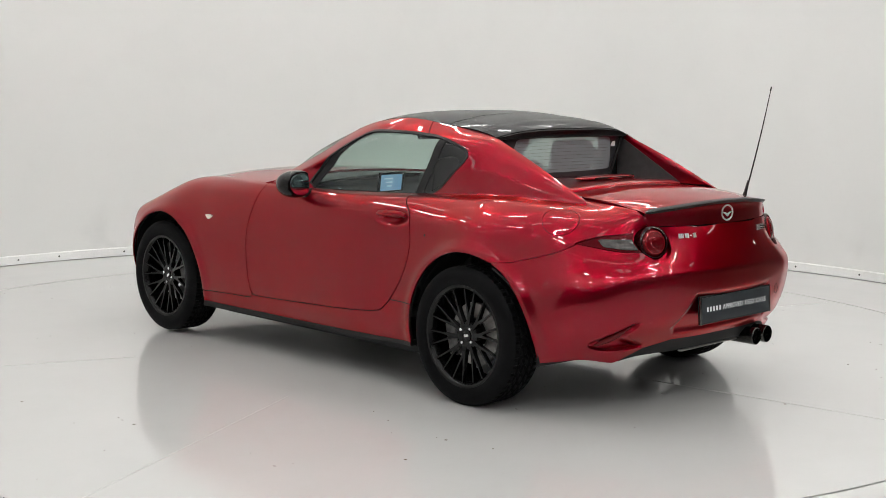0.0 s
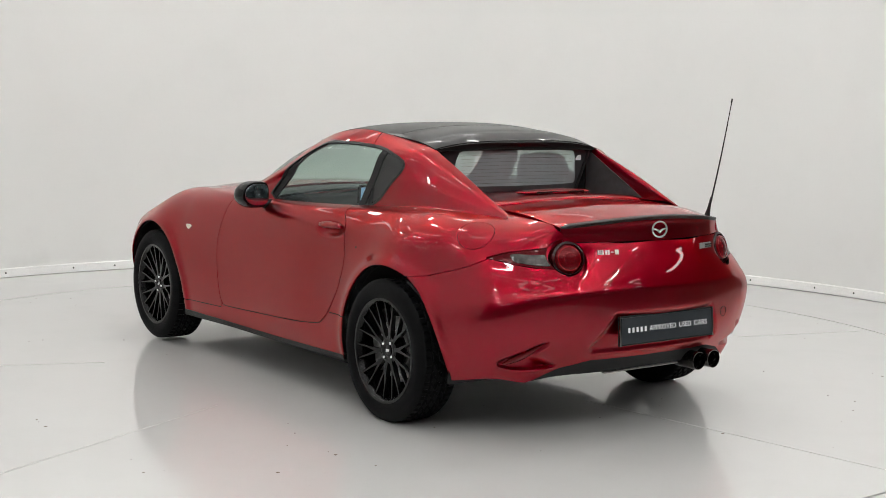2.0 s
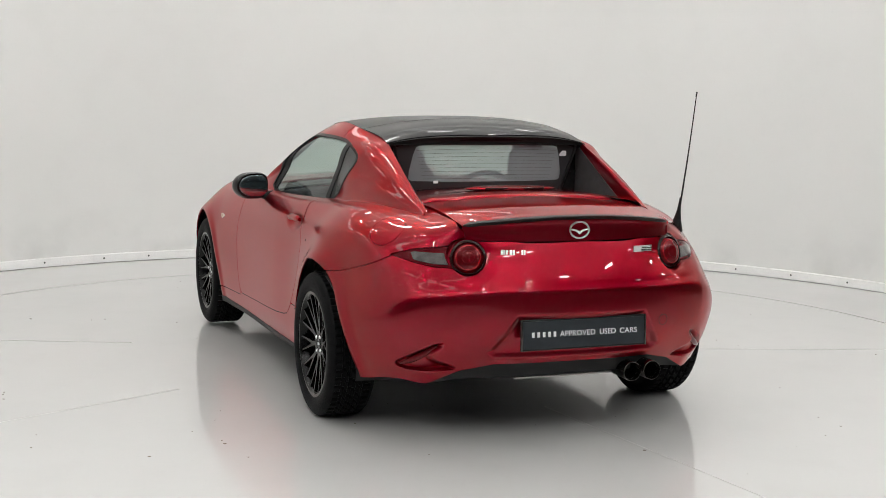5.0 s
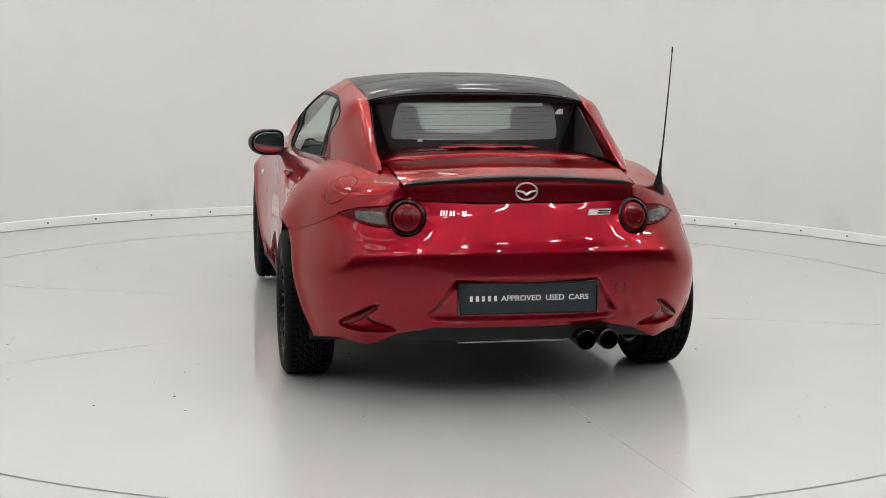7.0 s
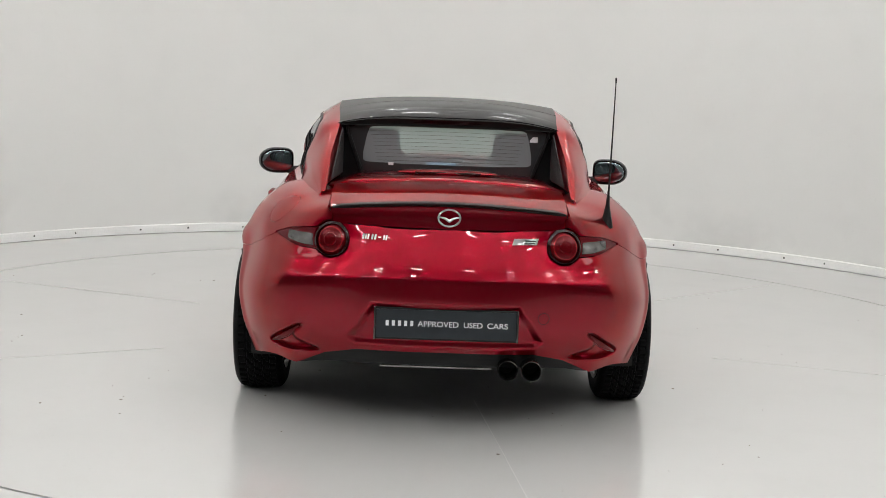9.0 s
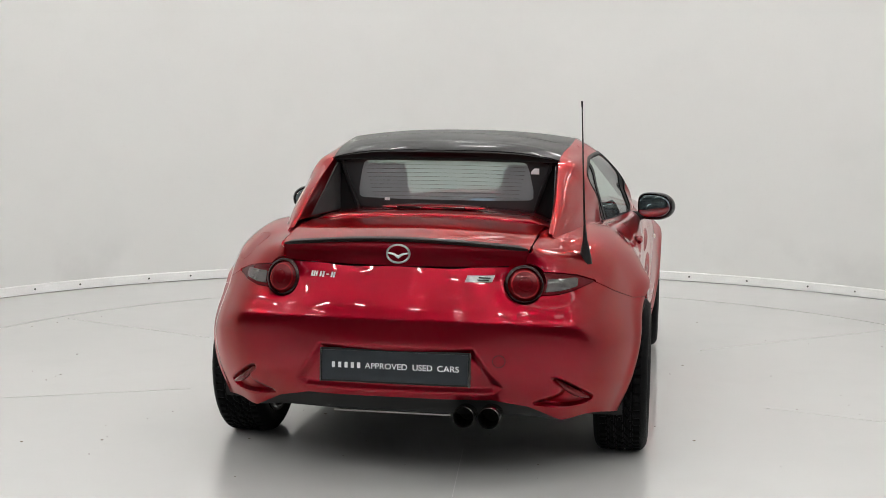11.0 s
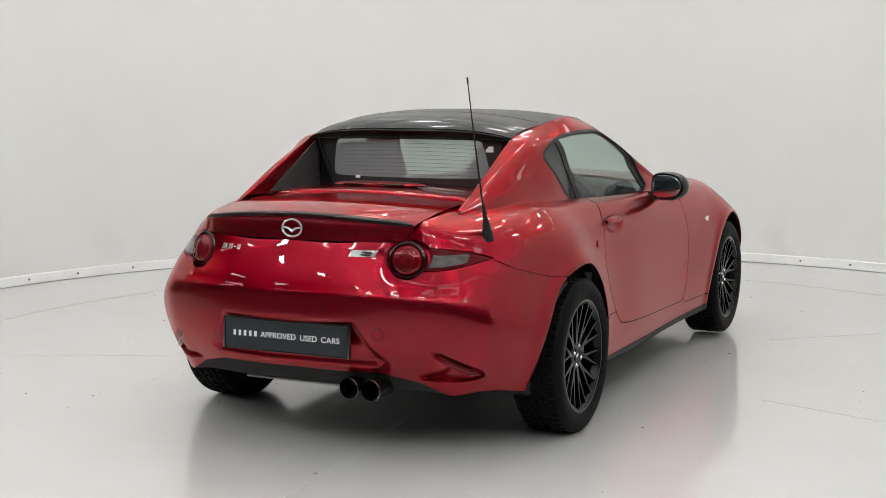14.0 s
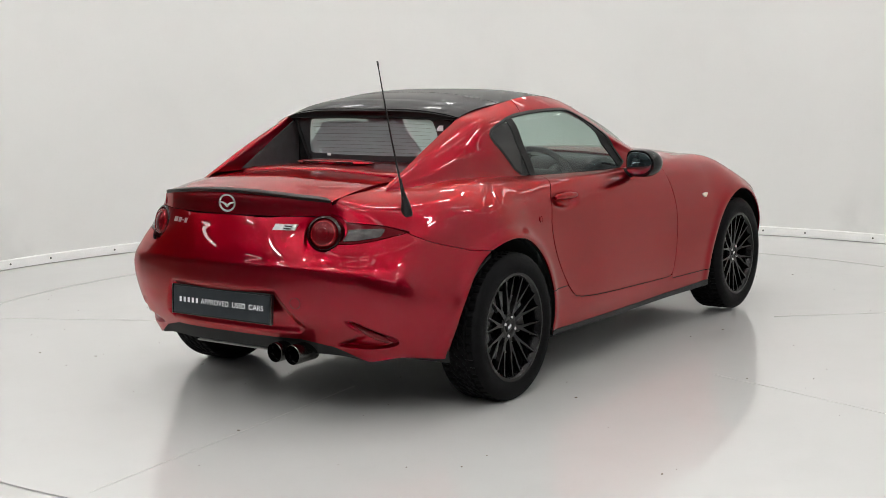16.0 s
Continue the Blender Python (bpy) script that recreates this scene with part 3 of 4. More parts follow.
def lower_body(u, v):
    """The painted skin below the glass: u runs round the car, v from the hem up to the lid, the glass or the bonnet."""
    sec = hermite(U_KNOTS, STATIONS, np.abs(u)) * np.where(u < 0, -1, 1)[:, None, None] ** np.array([0, 1, 0])
    h = np.diff(V_KNOTS)
    v = np.clip(v, 0, 1)
    i = np.clip(np.searchsorted(V_KNOTS, v, side="right") - 1, 0, len(h) - 1)
    r = np.arange(len(v))
    d = np.diff(sec, axis=1) / h[None, :, None]
    m = np.empty_like(sec)
    m[:, 1:-1] = (d[:, 1:] * h[None, :-1, None] + d[:, :-1] * h[None, 1:, None]) / (h[1:] + h[:-1])[None, :, None]
    m[:, 0], m[:, -1] = d[:, 0], d[:, -1]
    s, hi = ((v - V_KNOTS[i]) / h[i])[:, None], h[i][:, None]
    p = ((1 + 2 * s) * (1 - s) ** 2) * sec[r, i] + (s * (1 - s) ** 2) * hi * m[r, i] + (s * s * (3 - 2 * s)) * sec[r, i + 1] + (s * s * (s - 1)) * hi * m[r, i + 1]
    tail = p[:, 0] < -1.45
    if tail.any():
        y, z = np.abs(p[:, 1]), p[:, 2]
        dent = 0.017 * smooth01(-sd_poly(RECESS, p[:, 1], z) / 0.034) + 0.030 * smooth01(0.25 - sd_poly(POCKET, y, z) / 0.016)
        p[:, 0] += np.where(tail, dent, 0)
    cup = np.hypot((p[:, 0] + .640) / .092, (p[:, 2] - .757) / .030)
    p[:, 1] -= np.sign(p[:, 1]) * 0.017 * smooth01(1.5 - 1.1 * cup) * (np.abs(p[:, 0] + .63) < .2)
    # flared lips round the wheel arches
    for ax in (-AXLE, AXLE):
        rad = np.hypot(p[:, 0] - ax, p[:, 2] - HUB_Z)
        flare = 0.010 * np.exp(-((rad - ARCH - 0.012) / 0.028) ** 2) * (np.abs(p[:, 1]) > 0.6)
        p[:, 1] += np.sign(p[:, 1]) * flare
    return p


DOOR = rounded([(-.63, .95), (-.66, .845), (-.762, .775), (-.778, .62), (-.735, .50), (-.64, .37), (-.56, .318), (.33, .283), (.405, .29), (.425, .42), (.43, .60), (.37, .80), (.33, .95)], 2)
LAMP_TAIL = [(.44, .690), (.55, .693), (.60, .702), (.668, .723), (.60, .751), (.55, .761), (.44, .776)]
LAMP = (.434, .731)
GAP = 0.0022


FLAP = np.array([-1.53, .660, .828])


def f_flap(p):
    return np.where(p[:, 1] > 0, np.linalg.norm(p - FLAP, axis=1) - 0.082, 1.0)


def f_arch(r):
    return lambda p: np.where(np.abs(p[:, 1]) > 0.4, r - np.minimum(np.hypot(p[:, 0] + AXLE, p[:, 2] - HUB_Z), np.hypot(p[:, 0] - AXLE, p[:, 2] - HUB_Z)), -1.0)


def below_hub(p):
    """Keeps the skin from closing under the hubs, inside the arches."""
    return np.where((np.abs(np.abs(p[:, 0]) - AXLE) < ARCH - 0.004) & (p[:, 2] < HUB_Z) & (np.abs(p[:, 1]) > 0.4), 1.0, -1.0)


def f_door(p):
    return sd_poly(DOOR, p[:, 0], p[:, 2])


def sill_line(p):
    """Height above the joint between the sill and the panels over it."""
    return p[:, 2] - np.interp(p[:, 0], [-.85, -.66, -.60, .36, .41, .80], [.392, .392, .40, .36, .272, .266])


def bumper_line(p):
    """Height above the joint between the rear bumper and the quarter panel."""
    y = np.abs(p[:, 1])
    return p[:, 2] - np.where(y < LAMP[0], 2.0, np.where(p[:, 0] > -1.2, 0.0, np.interp(y, [.43, .66, .70, .79, .9], [.735, .722, .700, .635, .615])))


def f_lamp(p):
    y = np.abs(p[:, 1])
    d = np.minimum(np.hypot(y - LAMP[0], p[:, 2] - LAMP[1]) - 0.069, sd_poly(LAMP_TAIL, y, p[:, 2]))
    return np.where(p[:, 0] < -1.4, d, 1.0)


def valance_line(p):
    """Height above the joint between the painted bumper and its black lower part."""
    return p[:, 2] - np.interp(np.abs(p[:, 1]), [0, .33, .45, .56, .64], [.327, .325, .297, .240, .19])


def neg(f, gap=GAP):
    return lambda p: gap - f(p)


def pos(f, gap=GAP):
    return lambda p: f(p) + gap


bumper = link("rear_bumper", patch(lower_body, (-U(4.6), U(4.6), 520), (0, 1, 130), (pos(bumper_line, 0.0009), neg(f_lamp, 0.001), f_arch(ARCH), below_hub, neg(valance_line, 0.0), lambda p: np.where(np.abs(p[:, 1]) < .4385, p[:, 2] - .7895, -1.0))), PAINT, car, "red painted rear bumper with plate recess")
valance = link("lower_valance", patch(lower_body, (-U(3.4), U(3.4), 150), (0, .45, 26), (pos(valance_line, -0.004),), offset=-0.006, rim=0.02), DARK, car, "black plastic lower bumper valance")
for side in (1, -1):
    fn = mirrored(lower_body, side)
    quarter = link("rear_quarter_panel", patch(fn, (U(1.9), U(6.6), 190), (.2, 1, 84), (neg(bumper_line, 0.0009), neg(f_lamp, 0.001), neg(f_door), neg(sill_line), f_arch(ARCH), neg(f_flap, 0.0011)), rim=0.008), PAINT, car)
    if side > 0:
        link("fuel_flap", patch(fn, (U(2.6), U(5), 90), (.5, 1, 70), (pos(f_flap, 0.0011),), rim=0.008), PAINT, car, "round red fuel filler flap")
    door = link("door", patch(fn, (U(5.9), U(8.6), 130), (0.02, 1, 84), (pos(f_door),), rim=0.008), PAINT, car, "closed red painted door")
    sill = link("sill", patch(fn, (U(5.3), U(9.7), 150), (0, .6, 44), (pos(sill_line), neg(f_door), f_arch(ARCH), below_hub)), PAINT, car, "red painted sill")
    fender = link("front_fender", patch(fn, (U(7.8), U(11.6), 170), (.0, 1, 84), (neg(f_door), lambda p: np.where(p[:, 0] < .9, GAP - sill_line(p), -1.0), f_arch(ARCH), below_hub), rim=0.008), PAINT, car, "red painted front fender")
    skirt_me = patch(fn, (U(5.6), U(9.4), 60), (0, .045, 4), (f_arch(ARCH + 0.01),), offset=0.003, rim=0.04)
    link("side_skirt", skirt_me, PLASTIC, car, "black plastic side skirt")
    # lamps
    link("lamp_housing", patch(fn, (U(1.2), U(3.6), 90), (.3, 1, 70), (pos(f_lamp, -0.012),), offset=-0.022), PAINT, car)
    ring = lambda p: np.hypot(np.abs(p[:, 1]) - LAMP[0], p[:, 2] - LAMP[1])
    lamp_m = pose(-1.845, side * LAMP[0], LAMP[1]) @ Matrix.Rotation(radians(side * -19), 4, "Z") @ Matrix.Rotation(radians(13), 4, "Y") @ Matrix.Scale(1.06, 4)
    bm = lathe([(.0535, .006), (.0555, -.001), (.060, .000), (.0645, .004), (.0655, .012), (.0655, .060), (.0535, .060)], 56, "x", True)
    lamp = part("tail_lamp", bm, LENS_EDGE, car, "round red tail lamp in a dark bezel")
    lamp.matrix_basis = lamp_m
    part("lens", lathe([(.0001, -.0125), (.012, -.012), (.026, -.0098), (.040, -.0055), (.049, -.0005), (.0532, .006)], 56, "x"), LENS_DEEP, lamp, "deep red domed lens")
    part("lens_ring", lathe([(.0415, -.0068), (.0455, -.0048), (.0455, -.002), (.0415, -.004)], 56, "x", True), LENS_RED, lamp, "red ring of light")
    part("lens_core", lathe([(.0001, -.0145), (.010, -.0141), (.022, -.0124), (.0235, -.0105)], 40, "x"), LENS_DEEP, lamp, "deep red core")
    tail_f = lambda p: np.maximum(sd_poly(LAMP_TAIL, np.abs(p[:, 1]), p[:, 2]) + 0.002, 0.068 - ring(p))
    wing = link("lens_wing", patch(fn, (U(1.6), U(3.6), 110), (.3, 1, 80), (tail_f,), offset=0.0, rim=0.01), LENS_WING, lamp, "dark red lens edge")
    clear_f = lambda p: np.maximum(np.maximum(sd_poly(LAMP_TAIL, np.abs(p[:, 1]), p[:, 2]) + 0.010, 0.073 - ring(p)), np.maximum(np.abs(p[:, 1]) - 0.605, p[:, 2] - 0.742))
    clear = link("lens_clear", patch(fn, (U(1.6), U(3.6), 110), (.3, 1, 80), (clear_f,), offset=0.003, rim=0.006), LENS_CLEAR, lamp, "clear reversing lamp lens")
    wing.matrix_basis = clear.matrix_basis = lamp_m.inverted()
    # reflector slit at the end of the bumper pocket
    ends = Vector((-1.722, side * .655, .319)), Vector((-1.826, side * .545, .399))
    bm = tube([ends[0].lerp(ends[1], k / 16) + Vector((.004, 0, -.008)) * math.sin(math.pi * k / 16) for k in range(17)], lambda t: .0135 * math.sin(math.pi * min(.97, max(.03, t * .86 + .06))) ** .8, 12)
    link_r = part("reflector", bm, LENS_DEEP, car, "red reflector in a bumper pocket")

nose = lambda w, v: lower_body(U(13) - np.abs(w), v) * np.where(w[:, None] < 0, flip_y, 1)
link("front_bumper", patch(nose, (-(U(13) - U(11.6)) + GAP, U(13) - U(11.6) - GAP, 120), (0, 1, 60), rim=0.01), PAINT, car, "red painted front bumper")
liner = link("inner_body", patch(lower_body, (-U(12.9), U(12.9), 260), (0.03, .97, 40), (f_arch(ARCH + 0.004), below_hub, neg(f_lamp, 0.0)), offset=-0.024), DARK, car, "dark inner body")
liner["label"] = "dark inner body behind the panel gaps"


# bonnet
def bonnet(u, a):
    edge = lower_body(u, np.ones(len(u)))
    y = edge[:, 1] * a
    z = edge[:, 2] + 0.045 * (1 - a ** 2) * np.interp(edge[:, 0], [.3, .9, 1.5, 1.8], [.9, .8, .6, .05]) - 0.004
    x = edge[:, 0] + 0.12 * (1 - a ** 2) * np.interp(edge[:, 0], [.3, .8, 1.8], [1, .2, 0])
    return np.stack([x, y, z], 1)


link("bonnet", patch(bonnet, (U(8.15), U(12.95), 90), (-.994, .994, 60), rim=0.01), PAINT, car, "red painted bonnet")
link("cowl", patch(bonnet, (U(7.7), U(8.14), 10), (-.98, .98, 40), offset=-0.012, rim=0.01), PLASTIC, car, "black cowl below the windscreen")


# boot lid
def lid_x(y):
    return 0.25 * y ** 2 + 1.35 * y ** 4


LID_LINE = np.array([(-1.904, .7908, 1.0), (-1.8995, .83, 1.0), (-1.900, .858, 1.0), (-1.902, .880, 1.05), (-1.885, .886, 1.05), (-1.83, .8945, .95), (-1.70, .9115, .7), (-1.55, .921, .45), (-1.395, .924, .15)])
LID_KNOTS = np.concatenate([[0], np.cumsum(np.linalg.norm(np.diff(LID_LINE[:, :2], axis=0), axis=1))])
LID_KNOTS /= LID_KNOTS[-1]


def boot(a, b):
    q = hermite(LID_KNOTS, LID_LINE, b)
    y = a * np.interp(b, [0, .1, .25, 1], [.438, .443, .45, .46])
    crown = np.interp(b, [0, LID_KNOTS[2], LID_KNOTS[3], 1], [-.02, .09, .17, .14])
    return np.stack([q[:, 0] + q[:, 2] * lid_x(y), y, q[:, 1] - crown * y ** 2], 1)


lid = link("boot_lid", patch(boot, (-.995, .995, 90), (0, 1, 60), rim=0.014), PAINT, car, "red painted boot lid")
# black lip along the trailing edge
lip_bm, rows = bmesh.new(), []
for i in range(61):
    a = np.array([-.985 + 1.97 * i / 60])
    e, f = boot(a, LID_KNOTS[3:4])[0], boot(a, LID_KNOTS[5:6] * 0.9)[0]
    taper = min(1, (1 - abs(a[0])) * 9 + 0.15)
    d = Vector(f) - Vector(e)
    d.z = 0
    d.normalize()
    e = Vector(e)
    rows.append([lip_bm.verts.new(p) for p in (e - d * 0.002 - Vector((0, 0, 0.007)), e - d * 0.016 * taper + Vector((0, 0, 0.006 * taper)), e - d * 0.012 * taper + Vector((0, 0, 0.0085 * taper)),
                                               e + d * 0.010 + Vector((0, 0, 0.0085 * taper)), e + d * 0.030 * taper + Vector((0, 0, 0.009 * taper)), e + d * 0.034 * taper + Vector((0, 0, -0.003)))])
for r0, r1 in zip(rows, rows[1:]):
    for k in range(6):
        lip_bm.faces.new((r0[k], r0[(k + 1) % 6], r1[(k + 1) % 6], r1[k]))
lip_bm.faces.new(rows[0])
lip_bm.faces.new(rows[-1])
part("spoiler_lip", lip_bm, PLASTIC, lid, "thin gloss black lip spoiler", smooth=50)


# cabin sides: window line, mid glass, rail and ridge from the tail of the buttress to the foot of the screen
CABIN = np.array([
    [(-1.545, .505, .864), (-1.32, .585, .866), (-1.10, .630, .868), (-.92, .640, .860), (-.72, .648, .845), (-.35, .690, .836), (-.10, .716, .834), (.08, .733, .834), (.36, .73, .836)],
    [(-1.54, .502, .870), (-1.30, .552, .926), (-1.08, .578, .983), (-.92, .606, .995), (-.72, .610, .995), (-.35, .652, .985), (-.12, .680, .965), (.06, .710, .915), (.34, .722, .848)],
    [(-1.535, .499, .875), (-1.27, .512, .990), (-1.056, .514, 1.075), (-.945, .530, 1.114), (-.72, .566, 1.120), (-.35, .600, 1.126), (-.17, .634, 1.075), (.02, .684, .980), (.32, .712, .862)],
    [(-1.53, .494, .878), (-1.26, .484, 1.006), (-1.05, .470, 1.094), (-.955, .466, 1.130), (-.70, .486, 1.172), (-.33, .497, 1.190), (-.10, .515, 1.134), (.08, .590, 1.020), (.34, .68, .878)],
])
C_KNOTS = np.concatenate([[0], np.cumsum(np.linalg.norm(np.diff(CABIN[1], axis=0), axis=1))])
C_V = np.array([0, .42, .80, 1.0])


def cabin(u, v):
    sec = hermite(C_KNOTS, CABIN.transpose(1, 0, 2), np.clip(u, 0, C_KNOTS[-1]))
    v = np.clip(v, 0, 1)
    h = np.diff(C_V)
    i = np.clip(np.searchsorted(C_V, v, side="right") - 1, 0, 2)
    r = np.arange(len(v))
    d = np.diff(sec, axis=1) / h[None, :, None]
    m = np.empty_like(sec)
    m[:, 1:-1] = (d[:, 1:] * h[None, :-1, None] + d[:, :-1] * h[None, 1:, None]) / (h[1:] + h[:-1])[None, :, None]
    m[:, 0], m[:, -1] = d[:, 0], d[:, -1]
    m[:, 0] *= np.where((u < C_KNOTS[4])[:, None], np.array([1, 1.7, .45]), 1.0)
    m[:, -1] += (sec[:, 3] - sec[:, 2]) * np.array([0, .8, 0]) / h[2] * 0.4
    s, hi = ((v - C_V[i]) / h[i])[:, None], h[i][:, None]
    return ((1 + 2 * s) * (1 - s) ** 2) * sec[r, i] + (s * (1 - s) ** 2) * hi * m[r, i] + (s * s * (3 - 2 * s)) * sec[r, i + 1] + (s * s * (s - 1)) * hi * m[r, i + 1]


def C(i):
    k = min(int(i), 7)
    return C_KNOTS[k] + (i - k) * (C_KNOTS[k + 1] - C_KNOTS[k])


WINDOW = rounded([(.055, .843), (-.30, .848), (-.64, .853), (-.768, .866), (-.905, 1.005), (-.925, 1.045), (-.895, 1.075), (-.73, 1.122), (-.55, 1.136), (-.36, 1.138), (-.275, 1.132), (-.17, 1.075), (-.06, .99)], 1)


def f_window(p):
    return sd_poly(WINDOW, p[:, 0], p[:, 2])


def divider(p):
    """Positive in front of the pillar between the door glass and the quarter window."""
    return p[:, 0] - (-.648 - (p[:, 2] - .855) * .325)


for side in (1, -1):
    fn = mirrored(cabin, side)
    body_side = (neg(f_window, 0.0), lambda p: GAP * 0.8 - np.where(p[:, 2] > 1.06, np.abs(p[:, 0] + .64 - (p[:, 2] - 1.14) * 0.9), 1.0))
    link("buttress", patch(fn, (C(0), C(4.9), 170), (0, 1, 70), body_side + (lambda p: p[:, 0] + .64 - np.maximum(p[:, 2] - 1.14, -.1) * 0.9,), rim=0.008), PAINT, car, "red painted rear buttress")
    link("roof_rail", patch(fn, (C(3.6), C(8), 170), (0, 1, 70), body_side + (lambda p: -(p[:, 0] + .64 - np.maximum(p[:, 2] - 1.14, -.1) * 0.9),), rim=0.008), PAINT, car, "red painted roof rail and windscreen pillar")
    link("window_seal", patch(fn, (C(2.6), C(8), 170), (0, 1, 90), (pos(f_window, -0.003), lambda p: -0.007 - f_window(p)), offset=0.002, rim=0.008), PLASTIC, car, "black rubber window seal")
    glass_ob = link("side_window", patch(fn, (C(3), C(7.6), 90), (0, 1, 60), (f_window, lambda p: -divider(p) + 0.002), offset=-0.008), GLASS, car, "clear greenish door glass")
    link("sail_panel", patch(fn, (C(5), C(8), 90), (0, 1, 60), (f_window, lambda p: -(p[:, 0] + (p[:, 2] - .845) * .85)), offset=-0.004, rim=0.006), PLASTIC, car, "black corner panel of the door window")
    link("window_pillar", patch(fn, (C(3), C(5), 60), (0, 1, 60), (f_window, lambda p: divider(p) - 0.003, lambda p: -divider(p) - 0.040), offset=-0.003, rim=0.006), PLASTIC, car, "black window divider")
    link("quarter_window", patch(fn, (C(2.5), C(5), 60), (0, 1, 60), (f_window, lambda p: divider(p) + 0.041), offset=-0.006, rim=0.004), SMOKED, car, "dark quarter window panel")
    link("cabin_lining", patch(fn, (C(0.4), C(7.7), 90), (0.02, .98, 40), (neg(f_window, 0.004),), offset=-0.016), TRIM, car, "dark inner lining of the cabin side")
    ridge = hermite(C_KNOTS, CABIN[3], np.linspace(0, C(3.2), 40))
    bm, rows = bmesh.new(), []
    for p in ridge:
        z0 = min(.900, p[2] - .002)
        rows.append([bm.verts.new((p[0], side * (p[1] - .010 * min(1, t * 8)), p[2] + (z0 - p[2]) * t)) for t in (0, .03, .08, .3, .6, 1)])
    for r0, r1 in zip(rows, rows[1:]):
        for k in range(5):
            bm.faces.new((r0[k], r0[k + 1], r1[k + 1], r1[k]))
    part("buttress_inner", bm, PAINT, car, "red inner face of the buttress")
    tri = [(-.950, 1.118), (-1.04, 1.066), (-1.315, .905), (-.950, .905)]
    bm = bmesh.new()
    lo = [bm.verts.new((x, side * (.4505 - .071 * (x + .95)), z)) for x, z in tri]
    hi = [bm.verts.new((x, side * (.4565 - .071 * (x + .95)), z)) for x, z in tri]
    bm.faces.new(lo)
    bm.faces.new(hi)
    for k in range(len(tri)):
        k1 = (k + 1) % len(tri)
        bm.faces.new((lo[k], lo[k1], hi[k1], hi[k]))
    part("buttress_window", bm, TRIM, car, "dark triangular panel inside the buttress", smooth=0)


# roof
def roof(x, a):
    edge_y = hermite([-1.05, -.96, -.70, -.33, -.10], [.468, .468, .486, .497, .515], x) + 0.002
    edge_z = hermite([-1.06, -.96, -.70, -.33, -.10], [1.094, 1.131, 1.173, 1.191, 1.135], x)
    mid_z = hermite([-1.06, -.96, -.70, -.45, -.20, -.10], [1.115, 1.174, 1.222, 1.231, 1.210, 1.182], x)
    bow = (1 - np.abs(a) ** np.interp(x, [-.98, -.75], [3.6, 2.4]))
    xx = np.where(x < -.9, x - 0.06 * (1 - a ** 2) * smooth01((-.7 - x) / .3), x + 0.07 * (1 - a ** 2) * smooth01((x + .4) / .3))
    return np.stack([xx, a * edge_y, edge_z + (mid_z - edge_z) * bow], 1)


link("rear_roof_panel", patch(roof, (-.985, -.703, 40), (-1, 1, 70), rim=0.03), ROOF_BLACK, car, "gloss black rear roof panel")
link("front_roof_panel", patch(roof, (-.698, -.10, 70), (-1, 1, 70), rim=0.012), ROOF_BLACK, car, "gloss black front roof panel")
def fascia(a, b):
    top, low = roof(np.full(len(a), -.984), a), rear_glass(a, np.ones(len(a)))
    low[:, 1] *= 1.09
    low[:, 0] -= .012
    low[:, 2] += .004
    return top + (low - top) * b[:, None] - np.array([.002, 0, .004])


def rear_glass(a, b):
    return np.stack([-.955 - .035 * (1 - a ** 2) - .018 * b, a * (.372 + .062 * np.minimum(1, b * 1.1)), .918 + .209 * b - .014 * a ** 2 * b], 1)


link("roof_fascia", patch(fascia, (-1, 1, 50), (0, 1, 8), rim=0.01), DARK, car, "black fascia between roof edge and rear window")
link("headliner", patch(roof, (-.97, -.12, 40), (-1, 1, 40), offset=-0.035), TRIM, car, "dark headliner")


# windscreen between the header and the cowl
def screen(s, a):
    top, foot = roof(np.full(len(a), -.105), a), bonnet(np.full(len(a), U(7.95)), a)
    foot[:, 1] *= 0.955
    p = top + (foot - top) * s[:, None]
    return p + np.stack([.03 * np.sin(np.pi * s), 0 * s, .02 * np.sin(np.pi * s)], 1)


link("windscreen", patch(screen, (0, 1, 30), (-.985, .985, 40), offset=-0.004), GLASS, car, "clear windscreen")


# rear window, tonneau deck and brake lamp
link("rear_window", patch(rear_glass, (-1, 1, 40), (0, 1, 20)), REAR_GLASS, car, "upright rear window with heating wires")
inset = [(-.80, .17), (.80, .17), (.86, .24), (.80, .86), (.74, .93), (-.74, .93), (-.80, .86), (-.86, .24)]
frame_f = lambda p: -sd_poly(rounded(inset, 1), p[:, 1] / .43, (p[:, 2] - .918) / .212) - 0
link("rear_window_border", patch(rear_glass, (-1, 1, 90), (0, 1, 60), (frame_f,), offset=0.0015), BORDER, car, "black printed border of the rear window")
for k in range(9):
    b = .24 + .62 * k / 8
    aa = np.linspace(-.78, .78, 30)
    pts = rear_glass(aa, np.full(30, b)) + np.array([-.0012, 0, 0])
    part("heating_wire", tube([tuple(p) for p in pts], .00045, 4), BORDER, car)
for side in (1, -1):
    pts = [tuple(rear_glass(np.array([side * 1.0]), np.array([b]))[0] + np.array([-.006, 0, 0])) for b in np.linspace(-.05, 1.0, 8)]
    part("rear_window_seal", tube(pts, .008, 8), PLASTIC, car)
    cheek = lambda a, b: rear_glass(np.full(len(a), float(side)), b) * (1 - a[:, None]) + np.stack([np.full(len(a), -.945), np.full(len(a), side * .458), .905 + .235 * b], 1) * a[:, None]
    link("window_cheek", patch(cheek, (0, 1, 8), (-.1, 1, 12), rim=0.004), SMOKED, car, "dark panel beside the rear window")


